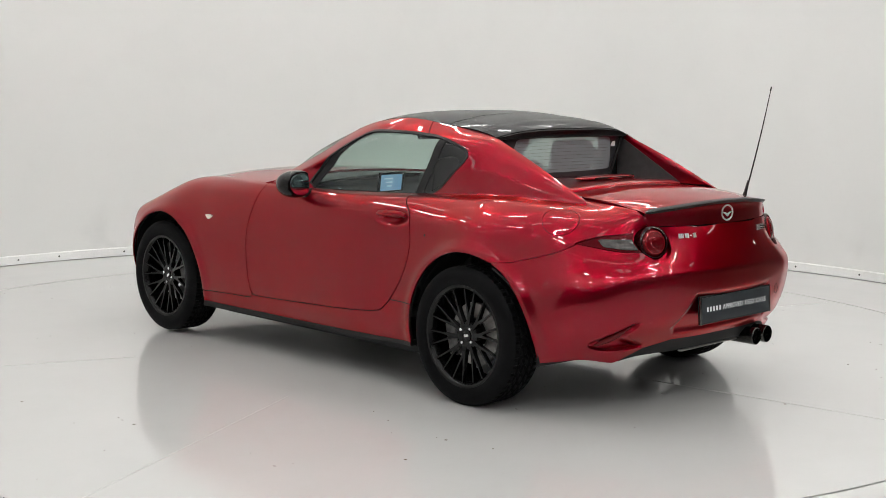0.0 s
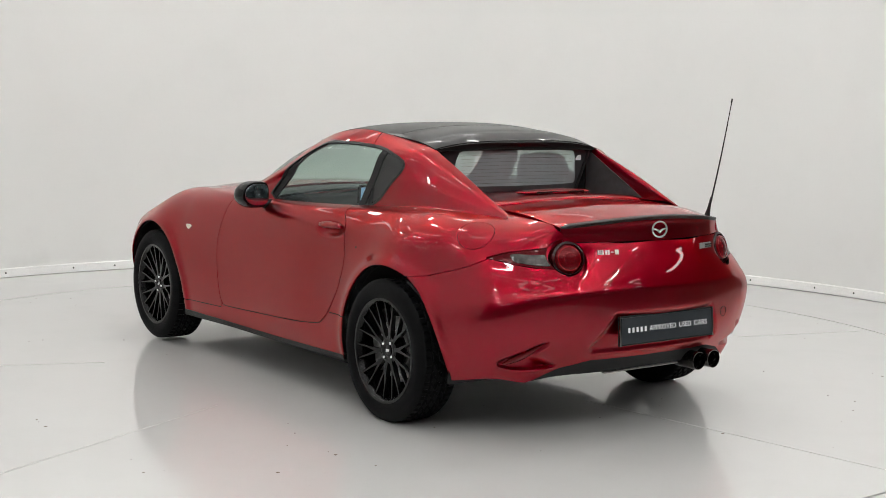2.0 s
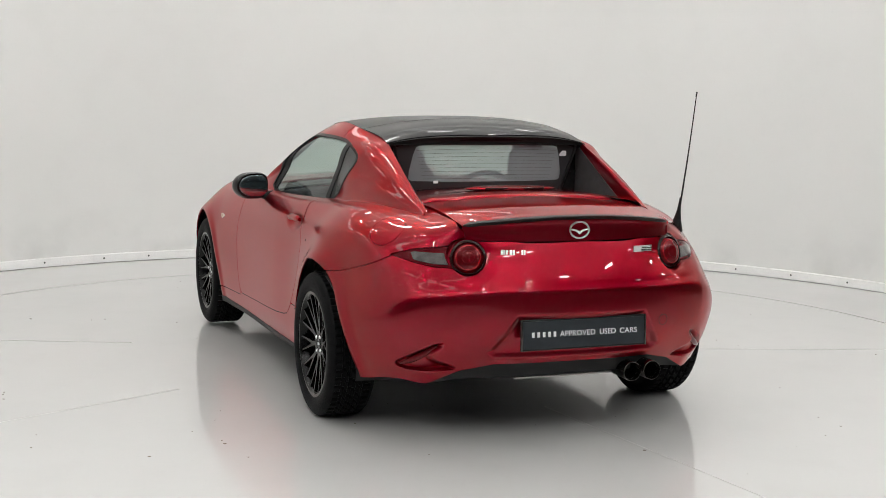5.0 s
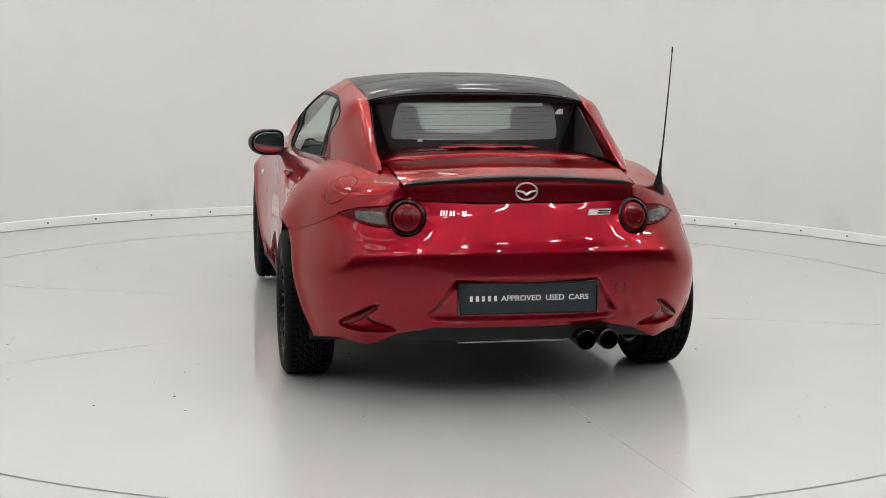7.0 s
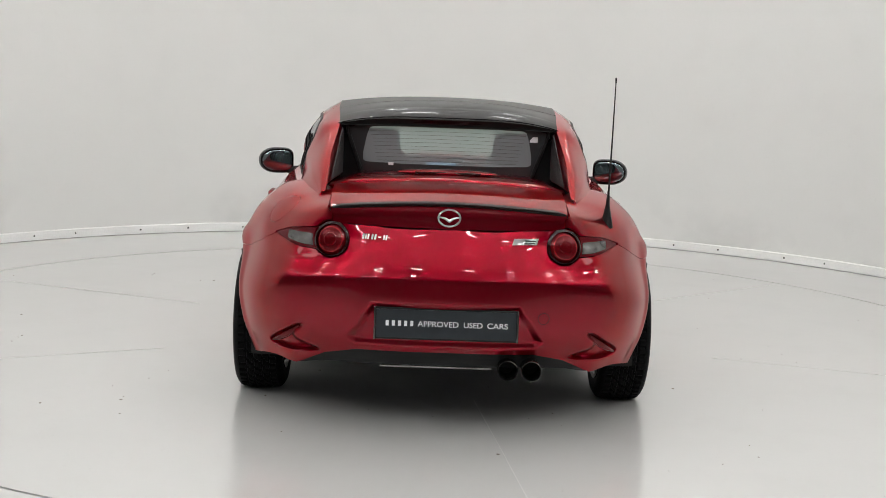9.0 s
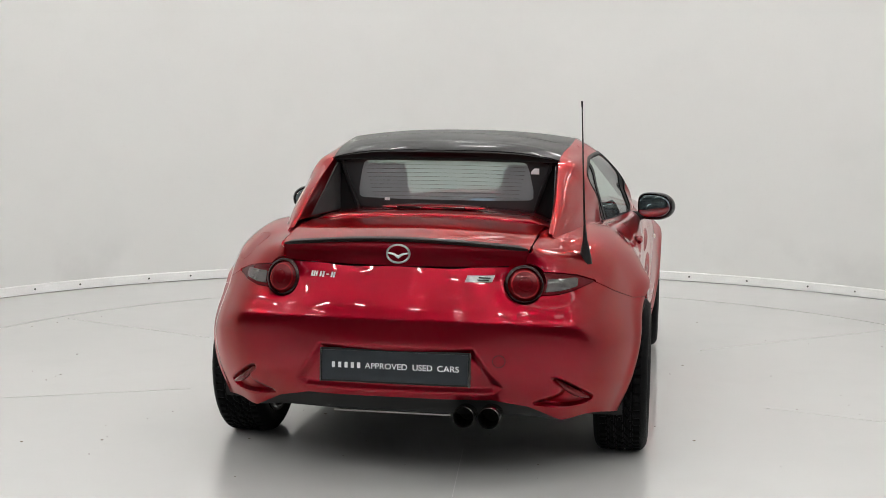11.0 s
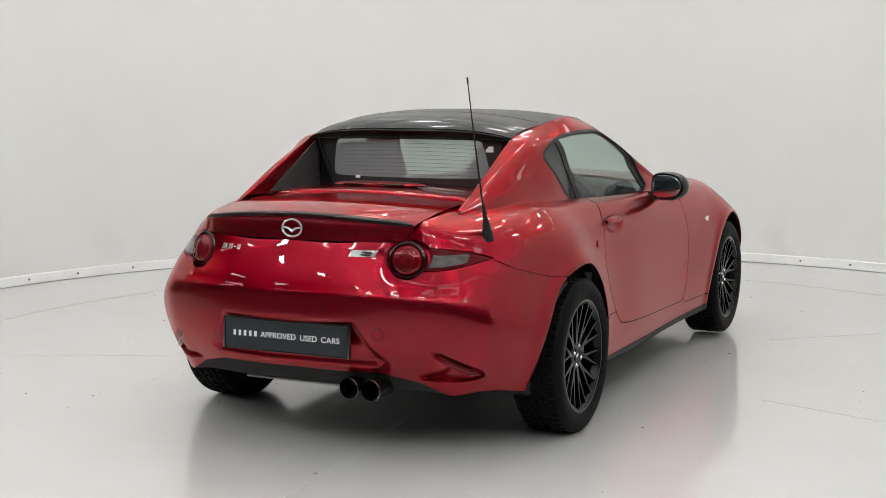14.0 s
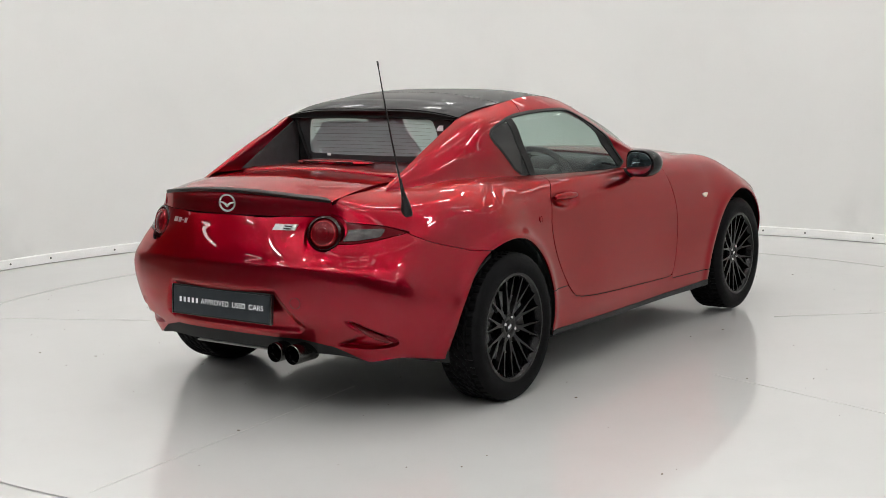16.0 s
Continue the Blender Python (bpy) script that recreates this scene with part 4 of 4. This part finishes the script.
def tonneau(a, b):
    """b from the glass (0) back over the deck to its drop onto the lid (1)."""
    x = hermite([0, .6, .90, .93, .945, 1.0], [-.93, -1.19, -1.368, -1.3775, -1.379, -1.381], b) - .035 * (1 - a ** 2) * b + .06 * np.maximum(np.abs(a) - .75, 0) / .25 * b
    z = hermite([0, .6, .90, .93, .945, 1.0], [.932, .936, .931, .927, .921, .886], b) - .028 * a ** 2 - .02 * smooth01((np.abs(a) - .8) / .2)
    return np.stack([x, a * np.interp(b, [0, 1], [.452, .486]), z], 1)


link("tonneau_panel", patch(tonneau, (-1, 1, 80), (0, 1, 110)), PAINT, car, "red painted deck panel behind the rear window")
bm = bmesh.new()
bmesh.ops.create_uvsphere(bm, u_segments=40, v_segments=14, radius=1.0, matrix=pose(-1.235, 0, .942) @ Matrix.Diagonal((.058, .21, .0135, 1)))
brake = part("brake_lamp", bm, PAINT, car, "slim red high brake lamp housing")
part("lens", block(bmesh.new(), .008, .27, .011, pose(-1.287, 0, .943), .002), LENS_EDGE, brake)
part("deck_base", block(bmesh.new(), .62, .90, .01, pose(-1.2, 0, .868)), DARK, car, smooth=0)


# wheels
def wheel_meshes():
    r_in, r_out, w = .222, .308, .100
    prof = [(r_in - .004, w - .018), (r_in + .004, w - .004), (r_in + .020, w + .001), (.262, w + .004), (.280, w + .001), (.292, w - .006), (.301, w - .014), (.3055, w - .022)]
    ys = np.linspace(w - .024, -(w - .024), 41)
    full = [(r, a, 0) for r, a in prof]
    for a in ys:
        groove = any(abs(a - g) < .0045 for g in (-.048, -.017, .017, .048))
        full.append((.3075 - 2.0 * max(0, abs(a) - .05) ** 2 - (.007 if groove else 0), a, 0 if groove else (1 if abs(a) > .05 else 2)))
    full += [(r, -a, 0) for r, a in reversed(prof)]
    n, verts, faces = 216, [], []
    for i in range(n):
        c, s = math.cos(2 * math.pi * i / n), math.sin(2 * math.pi * i / n)
        for r, a, kind in full:
            cut = (kind == 1 and i % 4 == 0) or (kind == 2 and (i + int(a * 160)) % 5 == 0)
            rr = r - (.0085 if cut else 0)
            verts.append((rr * c, a, rr * s))
    k = len(full)
    for i in range(n):
        for j in range(k - 1):
            faces.append((i * k + j, i * k + j + 1, ((i + 1) % n) * k + j + 1, ((i + 1) % n) * k + j))
    tyre = mesh_of("tyre", verts, faces)
    bm = lathe([(.2245, .094), (.228, .090), (.2265, .084), (.217, .080), (.209, .074), (.203, .060), (.198, -.02), (.206, -.085), (.222, -.094), (.224, -.1), (.212, -.1), (.196, -.09), (.190, -.02), (.196, .052), (.204, .084), (.213, .094)], 96, "y", True)
    # one forked spoke, cut from a plate that follows the dished face
    half = [(.036, .0125), (.070, .0085), (.090, .0088), (.150, .0232), (.2115, .0365), (.2115, .0280), (.150, .0150), (.104, .0022)]
    outline = [(r, -t) for r, t in half] + [(.100, 0)] + [(r, t) for r, t in reversed(half)]
    face_y = lambda r: .0655 + .022 * max(0, (r - .05) / .16) ** 1.3
    sp = bmesh.new()
    front = [sp.verts.new((r, face_y(r), t)) for r, t in outline]
    back = [sp.verts.new((r, face_y(r) - .030 + .012 * (r / .21), t * .92)) for r, t in outline]
    top_face = sp.faces.new(front)
    sp.faces.new(back)
    for k in range(len(outline)):
        k1 = (k + 1) % len(outline)
        sp.faces.new((front[k], front[k1], back[k1], back[k]))
    bmesh.ops.bevel(sp, geom=top_face.edges[:], offset=.0016, segments=1, affect="EDGES")
    bmesh.ops.triangulate(sp, faces=[f for f in sp.faces if len(f.verts) > 4])
    hub = lathe([(.0001, .062), (.026, .062), (.034, .066), (.048, .067), (.060, .062), (.062, .02), (.0001, .02)], 48, "y")
    rim = bpy.data.meshes.new("wheel")
    bmesh.ops.recalc_face_normals(bm, faces=bm.faces[:])
    bm.to_mesh(rim)
    bm.free()

    def done(name, bm):
        me = bpy.data.meshes.new(name)
        bmesh.ops.recalc_face_normals(bm, faces=bm.faces[:])
        bm.to_mesh(me)
        bm.free()
        return me

    disc_bm = lathe([(.070, .012), (.078, .020), (.082, .012), (.138, .012), (.140, .008), (.140, -.006), (.080, -.006), (.070, -.004)], 64, "y", True)
    caliper = block(bmesh.new(), .062, .075, .150, pose(.118, .006, 0), .012)
    nut = lathe([(.0001, .078), (.006, .078), (.0088, .074), (.0095, .060), (.0095, .050)], 6, "y")
    cap = lathe([(.0001, .0665), (.022, .0665), (.0245, .0645), (.025, .058)], 32, "y")
    badge = bmesh.new()
    for dx in (-.0085, 0, .0085):
        block(badge, .0065, .0012, .011, pose(dx, .0672, 0))
    return tyre, rim, done("brake_disc", disc_bm), done("caliper", caliper), done("lug_nut", nut), done("centre_cap", cap), done("cap_marks", badge), done("spoke", sp), done("hub", hub)


tyre_me, rim_me, disc_me, cal_me, nut_me, cap_me, mark_me, spoke_me, hub_me = wheel_meshes()
for me, mat, ang in ((tyre_me, RUBBER, 30), (rim_me, RIM, 35), (disc_me, STEEL, 35), (cal_me, CAST, 40), (nut_me, CHROME, 30), (cap_me, RIM, 40), (mark_me, SILVER, 20), (spoke_me, RIM, 25), (hub_me, RIM, 35)):
    me.materials.append(mat)
    me.polygons.foreach_set("use_smooth", [True] * len(me.polygons))
    me.set_sharp_from_angle(angle=radians(ang))
for x, side, spin, y in ((-AXLE, 1, 9, .752), (-AXLE, -1, 24, .752), (AXLE, 1, 31, .748), (AXLE, -1, 14, .748)):
    wheel = new("wheel", rim_me)
    wheel.parent = car
    wheel["label"] = "black alloy wheel with ten forked spokes"
    turn = pose(x, side * y, .3015 + .0023 * x, 0, 0, 0 if side > 0 else 180) @ Matrix.Scale(.976, 4)
    wheel.matrix_basis = turn @ pose(0, 0, 0, 0, spin, 0)
    for name, me in (("tyre", tyre_me), ("brake_disc", disc_me), ("centre_cap", cap_me), ("cap_marks", mark_me), ("hub", hub_me)):
        ob = new(name, me)
        ob.parent = wheel
    for k in range(10):
        ob = new("spoke", spoke_me)
        ob.parent = wheel
        ob.matrix_basis = pose(0, 0, 0, 0, 36 * k, 0)
    for k in range(4):
        ob = new("lug_nut", nut_me)
        ob.parent = wheel
        a = radians(45 + 90 * k)
        ob.matrix_basis = pose(.040 * math.cos(a), -.006, .040 * math.sin(a))
    ob = new("caliper", cal_me)
    ob.parent = wheel
    front_side = -1 if x > 0 else 1
    ob.matrix_basis = pose(0, 0, 0, 0, -spin + (180 if front_side * side < 0 else 0) + 15, 0)
    # dark well round the wheel
    bm = lathe([(ARCH + .008, side * .765), (ARCH + .012, side * .75), (ARCH + .03, side * .50), (.05, side * .50)], 56, "y")
    bmesh.ops.bisect_plane(bm, geom=bm.verts[:] + bm.edges[:] + bm.faces[:], plane_co=(0, 0, -.09), plane_no=(0, 0, -1), clear_outer=True)
    well = part("wheel_well", bm, DARK, car, "dark wheel well liner")
    well.matrix_basis = pose(x, 0, HUB_Z)
under = block(bmesh.new(), 1.56, 1.36, .03, pose(0, 0, .155))
block(under, 3.2, .86, .03, pose(-.10, 0, .275))
part("underbody", under, DARK, car, "dark underbody", smooth=0)


# ---- car details ----
def skin(x, z, side=1, out=0.0):
    """The point of the painted side at x and z, and the way out of it."""
    uu, vv = np.meshgrid(np.linspace(U(1), U(12.9), 420), np.linspace(0, 1, 160), indexing="ij")
    if not SKIN_CACHE:
        SKIN_CACHE.append(lower_body(uu.ravel(), vv.ravel()))
    p = SKIN_CACHE[0]
    k = int(np.argmin((p[:, 0] - x) ** 2 + (p[:, 2] - z) ** 2 - 1e-3 * p[:, 1]))
    near = p[np.argsort(((p - p[k]) ** 2).sum(1))[:60]]
    n = np.linalg.svd(near - near.mean(0))[2][2]
    n = n if n[1] > 0 else -n
    q = p[k] + n * out
    return Vector((q[0], side * q[1], q[2])), Vector((n[0], side * n[1], n[2]))


SKIN_CACHE = []


def on_skin(x, z, side, out=0.0):
    """A pose with its z axis out of the skin and its x axis forward."""
    p, n = skin(x, z, side, out)
    fwd = (Vector((1, 0, 0)) - n * n.x).normalized()
    m = Matrix((fwd, n.cross(fwd), n)).transposed().to_4x4()
    m.translation = p
    return m



for side in (1, -1):
    # door handle
    pts = []
    for k in range(17):
        s = k / 16
        p, n = skin(-.738 + .195 * s, .771 + .003 * math.sin(math.pi * s), side)
        pts.append(p + n * (.003 + .022 * math.sin(math.pi * min(1, s * .9 + .10)) ** .6))
    bm = tube(pts, lambda s: .0155 - .008 * abs(2 * s - 1) ** 3, 12)
    handle = part("door_handle", bm, PAINT, car, "red painted pull handle")
    # side repeater
    m = on_skin(.742, .657, side)
    up = 1 if (m.to_3x3() @ Vector((0, 1, 0))).z > 0 else -1
    for name, k, h, mat, lab in (("surround", 1.0, .004, CHROME, ""), ("side_repeater", .82, .007, AMBER, "small clear wedge-shaped side indicator")):
        bm = bmesh.new()
        rim = rounded([(.046 * k, .013 * k), (-.040 * k, .012 * k), (-.016 * k, -.013 * k), (.008 * k, -.016 * k)], 2)
        lo = [bm.verts.new(m @ Vector((x, y * up, -.006))) for x, y in rim]
        hi = [bm.verts.new(m @ Vector((x * .92, y * up * .9, h))) for x, y in rim]
        bm.faces.new(hi)
        for i in range(len(rim)):
            j = (i + 1) % len(rim)
            bm.faces.new((lo[i], lo[j], hi[j], hi[i]))
        if name == "surround":
            ring_bm = bm
        else:
            rep_lamp = part(name, bm, mat, car, lab)
            part("surround", ring_bm, CHROME, rep_lamp)
    if side > 0:
        plug = part("side_plug", lathe([(.0001, .001), (.005, .001), (.006, -.004)], 20, "z"), DARK, car, "small dark hole behind the door")
    else:
        plug = part("side_plug", lathe([(.0001, .003), (.0105, .003), (.011, -.001), (.013, -.001), (.0145, .002), (.0155, -.003)], 28, "z"), PAINT, car, "small round plug behind the door")
    plug.matrix_basis = on_skin(-.872, .700, side, .0)
    # dark strip inside the rear of the arch
    pts = []
    for k in range(15):
        a = radians(118 + 52 * k / 14)
        pts.append((-AXLE + (ARCH - .012) * math.cos(a), side * (.832 - .055 * k / 14), HUB_Z + (ARCH - .012) * math.sin(a)))
    part("arch_strip", tube(pts, .0045, 8), PLASTIC, car, "black strip inside the arch edge")
    # door mirror
    bm = bmesh.new()
    bmesh.ops.create_uvsphere(bm, u_segments=36, v_segments=22, radius=1.0)
    for v in bm.verts:
        x, y, z = v.co
        e = 2.1 if y * side > 0 else 4.0
        sq = 1 / max(1e-6, (abs(y) ** e + abs(z) ** e) ** (1 / e)) * math.hypot(y, z)
        v.co = (max(x * .085, -.030 if x < 0 else -1) , y * sq * .088, z * sq * .065)
    shell = part("door_mirror", bm, BLACK_GLOSS, car, "gloss black door mirror")
    shell.matrix_basis = pose(-.005, side * .845, .873, 0, 0, side * 14)
    bm = bmesh.new()
    bmesh.ops.create_uvsphere(bm, u_segments=36, v_segments=22, radius=1.0)
    for v in bm.verts:
        x, y, z = v.co
        e = 2.1 if y * side > 0 else 4.0
        sq = 1 / max(1e-6, (abs(y) ** e + abs(z) ** e) ** (1 / e)) * math.hypot(y, z)
        v.co = (x * .003 - .032, y * sq * .074, z * sq * .050)
    part("mirror_glass", bm, MIRROR, shell, "mirror glass").matrix_basis = pose(-.004, 0, 0, 0, 2, 0)
    bm = tube([(.01, side * .725, .822), (.0, side * .755, .824), (-.002, side * .785, .830), (-.003, side * .815, .845)], lambda s: .026 - .008 * s, 12)
    part("mirror_stalk", bm, PLASTIC, car, "black mirror stalk")

# plate
plate = part("plate", block(bmesh.new(), .012, .530, .118, bevel=.003), PLASTIC, car, "dark show plate in a grey-edged holder")
plate.matrix_basis = pose(-1.957, -.002, .445, 0, 4, 0)
part("plate_face", block(bmesh.new(), .004, .512, .104, pose(-.0075, 0, 0)), PLATE, plate, "charcoal plate face", smooth=0)
for y in (-.262, .262):
    part("plate_edge", block(bmesh.new(), .010, .007, .118, pose(-.006, y, 0), .002), PIPE, plate, "grey metal end strip")


def lettering(text, height, y_left, y_right, x, z, parent, tilt=0):
    """Raised letters on a rear-facing surface, fitted between two places across the car."""
    cu = bpy.data.curves.new("lettering", "FONT")
    cu.body, cu.size, cu.extrude, cu.offset = text, 1.0, .0, .012
    tmp = new("lettering_tmp", cu)
    bpy.context.view_layer.update()
    me = bpy.data.meshes.new_from_object(tmp.evaluated_get(bpy.context.evaluated_depsgraph_get()))
    bpy.data.objects.remove(tmp)
    xs, ys = [v.co.x for v in me.vertices], [v.co.y for v in me.vertices]
    sx, sy = (y_left - y_right) / (max(xs) - min(xs)), height / (max(ys) - min(ys))
    for v in me.vertices:
        v.co = (x, y_left - (v.co.x - min(xs)) * sx, z + (v.co.y - min(ys)) * sy)
    return link("lettering", me, SILVER, parent, "silver capital letters", smooth=0)


lettering("APPROVED", .0205, .105, -.045, -.0102, -.0085, plate)
lettering("USED", .0205, -.064, -.133, -.0102, -.0085, plate)
lettering("CARS", .0205, -.150, -.226, -.0102, -.0085, plate)
for k in range(5):
    y = .216 - .0225 * k
    part("name_bar", block(bmesh.new(), .0008, .011, .0195, pose(-.0102, y, .0015)), SILVER, plate, smooth=0)

# emblem: a ring with a spread wing
bm = tube([(0, .040 * math.cos(a), .031 * math.sin(a)) for a in np.linspace(0, 2 * math.pi, 48, endpoint=False)], .0038, 10, True)
emblem = part("emblem", bm, BRIGHT, lid, "chrome ring badge with a spread wing")
emblem.matrix_basis = pose(-1.9025, 0, .832, 0, 2, 0)
bm = tube([(0, s * .036, .012 * math.sin(min(1, abs(s) * 1.5) * math.pi / 2) - .012 + .006 * max(0, abs(s) - .6)) for s in np.linspace(-1, 1, 25)], lambda s: .0052 - .0025 * abs(2 * s - 1), 8)
part("wing", bm, BRIGHT, emblem)


def rear_x(y, z):
    """Where the tail stands at y and z."""
    uu, vv = np.meshgrid(np.linspace(0, U(3), 160), np.linspace(.3, 1, 120), indexing="ij")
    p = lower_body(uu.ravel(), vv.ravel())
    k = int(np.argmin((p[:, 1] - abs(y)) ** 2 + (p[:, 2] - z) ** 2))
    return p[k, 0]


def badge_bar(parent, y, w, h, z=.752, slant=.16):
    """A slanted bar that lies on the tail and stands 3 mm proud of it."""
    bar = bmesh.new()
    quad = [(w / 2, h / 2), (-w / 2, h / 2), (-w / 2, -h / 2), (w / 2, -h / 2)]
    quad = [(y - a - c * slant, z + c) for a, c in quad]
    lo = [bar.verts.new((rear_x(p, q) - .0035, p, q)) for p, q in quad]
    hi = [bar.verts.new((rear_x(p, q) + .002, p, q)) for p, q in quad]
    bar.faces.new(lo)
    bar.faces.new(hi)
    for k in range(4):
        bar.faces.new((lo[k], lo[(k + 1) % 4], hi[(k + 1) % 4], hi[k]))
    return part("badge_bar", bar, BRIGHT, parent, smooth=0)


badge = part("model_badge", block(bmesh.new(), .0015, .006, .004, pose(rear_x(.255, .752) + .001, .255, .752)), BRIGHT, car, "row of slanted chrome badge bars")
for y, w, h in ((.313, .006, .018), (.304, .006, .018), (.295, .006, .018), (.280, .007, .018), (.269, .007, .018), (.253, .009, .004), (.237, .006, .018), (.228, .006, .018)):
    badge_bar(badge, y, w, h)
bm = bmesh.new()
corners = [(-.242, .763), (-.334, .763), (-.326, .741), (-.234, .741)]
f0 = [bm.verts.new((rear_x(y, z) - .004, y, z)) for y, z in corners]
f1 = [bm.verts.new((rear_x(y, z) + .002, y, z)) for y, z in corners]
bm.faces.new(f0)
for k in range(4):
    bm.faces.new((f0[k], f0[(k + 1) % 4], f1[(k + 1) % 4], f1[k]))
tech = part("tech_badge", bm, BADGE, car, "slanted chrome badge plate", smooth=0)
for z, y0, y1 in ((.756, -.250, -.322), (.748, -.248, -.318)):
    part("badge_line", block(bmesh.new(), .0012, abs(y1 - y0), .0042, pose(rear_x((y0 + y1) / 2, z) - .0043, (y0 + y1) / 2, z, 0, 0, -7)), PIPE, tech, smooth=0)

# exhaust tips
for y in (-.238, -.326):
    bm = lathe([(.036, .0), (.038, .002), (.0385, .010), (.0375, .12), (.030, .13), (.030, .12), (.0345, .03), (.0345, .003)], 40, "x")
    pipe = part("exhaust_tip", bm, PIPE, car, "round dark chrome exhaust tip")
    pipe.matrix_basis = pose(-1.925, y, .272)
    inner = part("pipe_inside", lathe([(.0001, .10), (.0345, .10), (.0346, .02)], 32, "x"), DARK, pipe)
part("silencer", block(bmesh.new(), .36, .85, .13, pose(-1.56, 0, .335), .05, 4), DARK, car, "grey exhaust silencer box")
part("exhaust_pipe", tube([(-1.76, -.28, .275), (-1.66, -.28, .28), (-1.5, -.25, .29)], .03, 14), CAST, car)
part("tow_strut", block(bmesh.new(), .02, .42, .007, pose(-1.850, .03, .262), .002), STEEL, car, "bare metal strip under the bumper")

# towing eye cover and parking sensors
for y, z, r in ((-.36, .475, .021),):
    bm = tube([(rear_x(y + r * math.cos(a), z + r * math.sin(a)) - .0002, y + r * math.cos(a), z + r * math.sin(a)) for a in np.linspace(0, 2 * math.pi, 32, endpoint=False)], .0011, 6, True)
    part("towing_eye_cover", bm, DARK, car, "round towing eye cover joint")

# aerial
base_p, tip_p = Vector((-1.575, -.622, .80)), Vector((-1.716, -.609, 1.362))
bm = tube([base_p + (tip_p - base_p) * s + Vector((-.006 * math.sin(math.pi * s), 0, 0)) for s in np.linspace(.10, 1, 20)], lambda s: .0042 - .0022 * s, 8)
aerial = part("aerial", bm, PLASTIC, car, "thin black whip aerial")
bm = tube([base_p + Vector((.0, 0, -.02)), base_p + Vector((-.004, 0, .03)), base_p + (tip_p - base_p) * .12, base_p + (tip_p - base_p) * .22], lambda s: .022 * (1 - s) ** 1.6 + .0045, 12)
part("aerial_base", bm, PLASTIC, aerial, "black tapered aerial foot")
part("aerial_tip", tube([tip_p - (tip_p - base_p) * .035, tip_p], .0034, 8), PLASTIC, aerial)

# cabin
for y in (.345, -.345):
    bm = block(bmesh.new(), .50, .46, .16, pose(-.36, y, .40), .05, 3)
    seat = part("seat", bm, LEATHER, car, "black leather bucket seat")
    bm = block(bmesh.new(), .14, .46, .56, pose(-.66, y, .66, 0, -14, 0), .055, 4)
    part("backrest", bm, LEATHER, seat)
    bm = block(bmesh.new(), .095, .27, .21, pose(-.735, y, .985, 0, -10, 0), .042, 4)
    part("head_restraint", bm, LEATHER, seat)
    for dy in (-.2, .2):
        bm = block(bmesh.new(), .13, .07, .44, pose(-.61, y + dy, .64, 0, -14, 0), .03, 3)
        part("side_bolster", bm, LEATHER, seat)
part("bulkhead", block(bmesh.new(), .07, 1.10, .50, pose(-.88, 0, .66), .02), TRIM, car, "dark bulkhead behind the seats")
part("cabin_floor", block(bmesh.new(), 1.5, 1.30, .02, pose(-.15, 0, .30)), TRIM, car, smooth=0)
dash = part("dashboard", block(bmesh.new(), .36, 1.28, .20, pose(.43, 0, .725), .07, 4), TRIM, car, "black moulded dashboard")
part("binnacle", block(bmesh.new(), .18, .36, .10, pose(.13, -.345, .835), .045, 4), TRIM, dash)
part("tunnel", block(bmesh.new(), 1.1, .20, .24, pose(-.25, 0, .42), .05, 3), TRIM, car, "dark centre tunnel")
display = part("display", block(bmesh.new(), .018, .185, .112, bevel=.006), BLACK_GLOSS, car, "upright dash display switched on")
display.matrix_basis = pose(.235, .0, .832, 0, -8, 0)
part("display_glass", block(bmesh.new(), .003, .150, .086, pose(-.0095, .006, 0)), SCREEN, display, "lit blue screen", smooth=0)
for k in range(3):
    part("display_line", block(bmesh.new(), .001, .06 - .012 * k, .007, pose(-.0118, .03 - .006 * k, .022 - .02 * k)), SCREEN_TEXT, display, smooth=0)
wheel_m = pose(-.085, -.345, .775, 0, -24, 0)
rim_bm = tube([(0, .178 * math.cos(a), .178 * math.sin(a)) for a in np.linspace(0, 2 * math.pi, 40, endpoint=False)], .0155, 10, True)
steer = part("steering_wheel", rim_bm, LEATHER, car, "black leather steering wheel")
steer.matrix_basis = wheel_m
part("boss", block(bmesh.new(), .05, .15, .12, pose(.02, 0, -.005), .02, 3), TRIM, steer)
for a in (0, 180, 250, 290):
    part("spoke", tube([(.01, 0, 0), (.004, .17 * math.cos(radians(a)), .17 * math.sin(radians(a)))], .011, 8), TRIM, steer)
part("column", tube([(.03, 0, 0), (.25, 0, -.02)], .03, 10), TRIM, steer)
part("rear_view_mirror", block(bmesh.new(), .03, .24, .062, pose(-.10, 0, 1.105, 0, 8, 0), .014, 3), TRIM, car, "dark interior mirror")
part("mirror_arm", tube([(-.085, 0, 1.12), (-.06, 0, 1.175)], .012, 8), TRIM, car)
for side in (1, -1):
    part("door_card", block(bmesh.new(), 1.05, .05, .44, pose(-.16, side * .70, .60, 0, 0, side * -3), .02, 2), TRIM, car, "dark inner door panel")
    part("roll_hoop", tube([(-.80, side * .20, .86), (-.80, side * .21, .98), (-.80, side * .25, 1.03), (-.80, side * .44, 1.03), (-.80, side * .48, .98), (-.80, side * .49, .86)], .024, 12), TRIM, car, "dark padded roll hoop")

# small paper stickers inside the rear window
for y, b, w, h in ((-.374, .80, .034, .024), (.272, .17, .022, .012)):
    q = rear_glass(np.array([y / .43]), np.array([b]))[0]
    part("sticker", block(bmesh.new(), .001, w, h, pose(q[0] - .003, q[1], q[2]), .0003), SILVER, car, "small pale paper sticker", smooth=0)
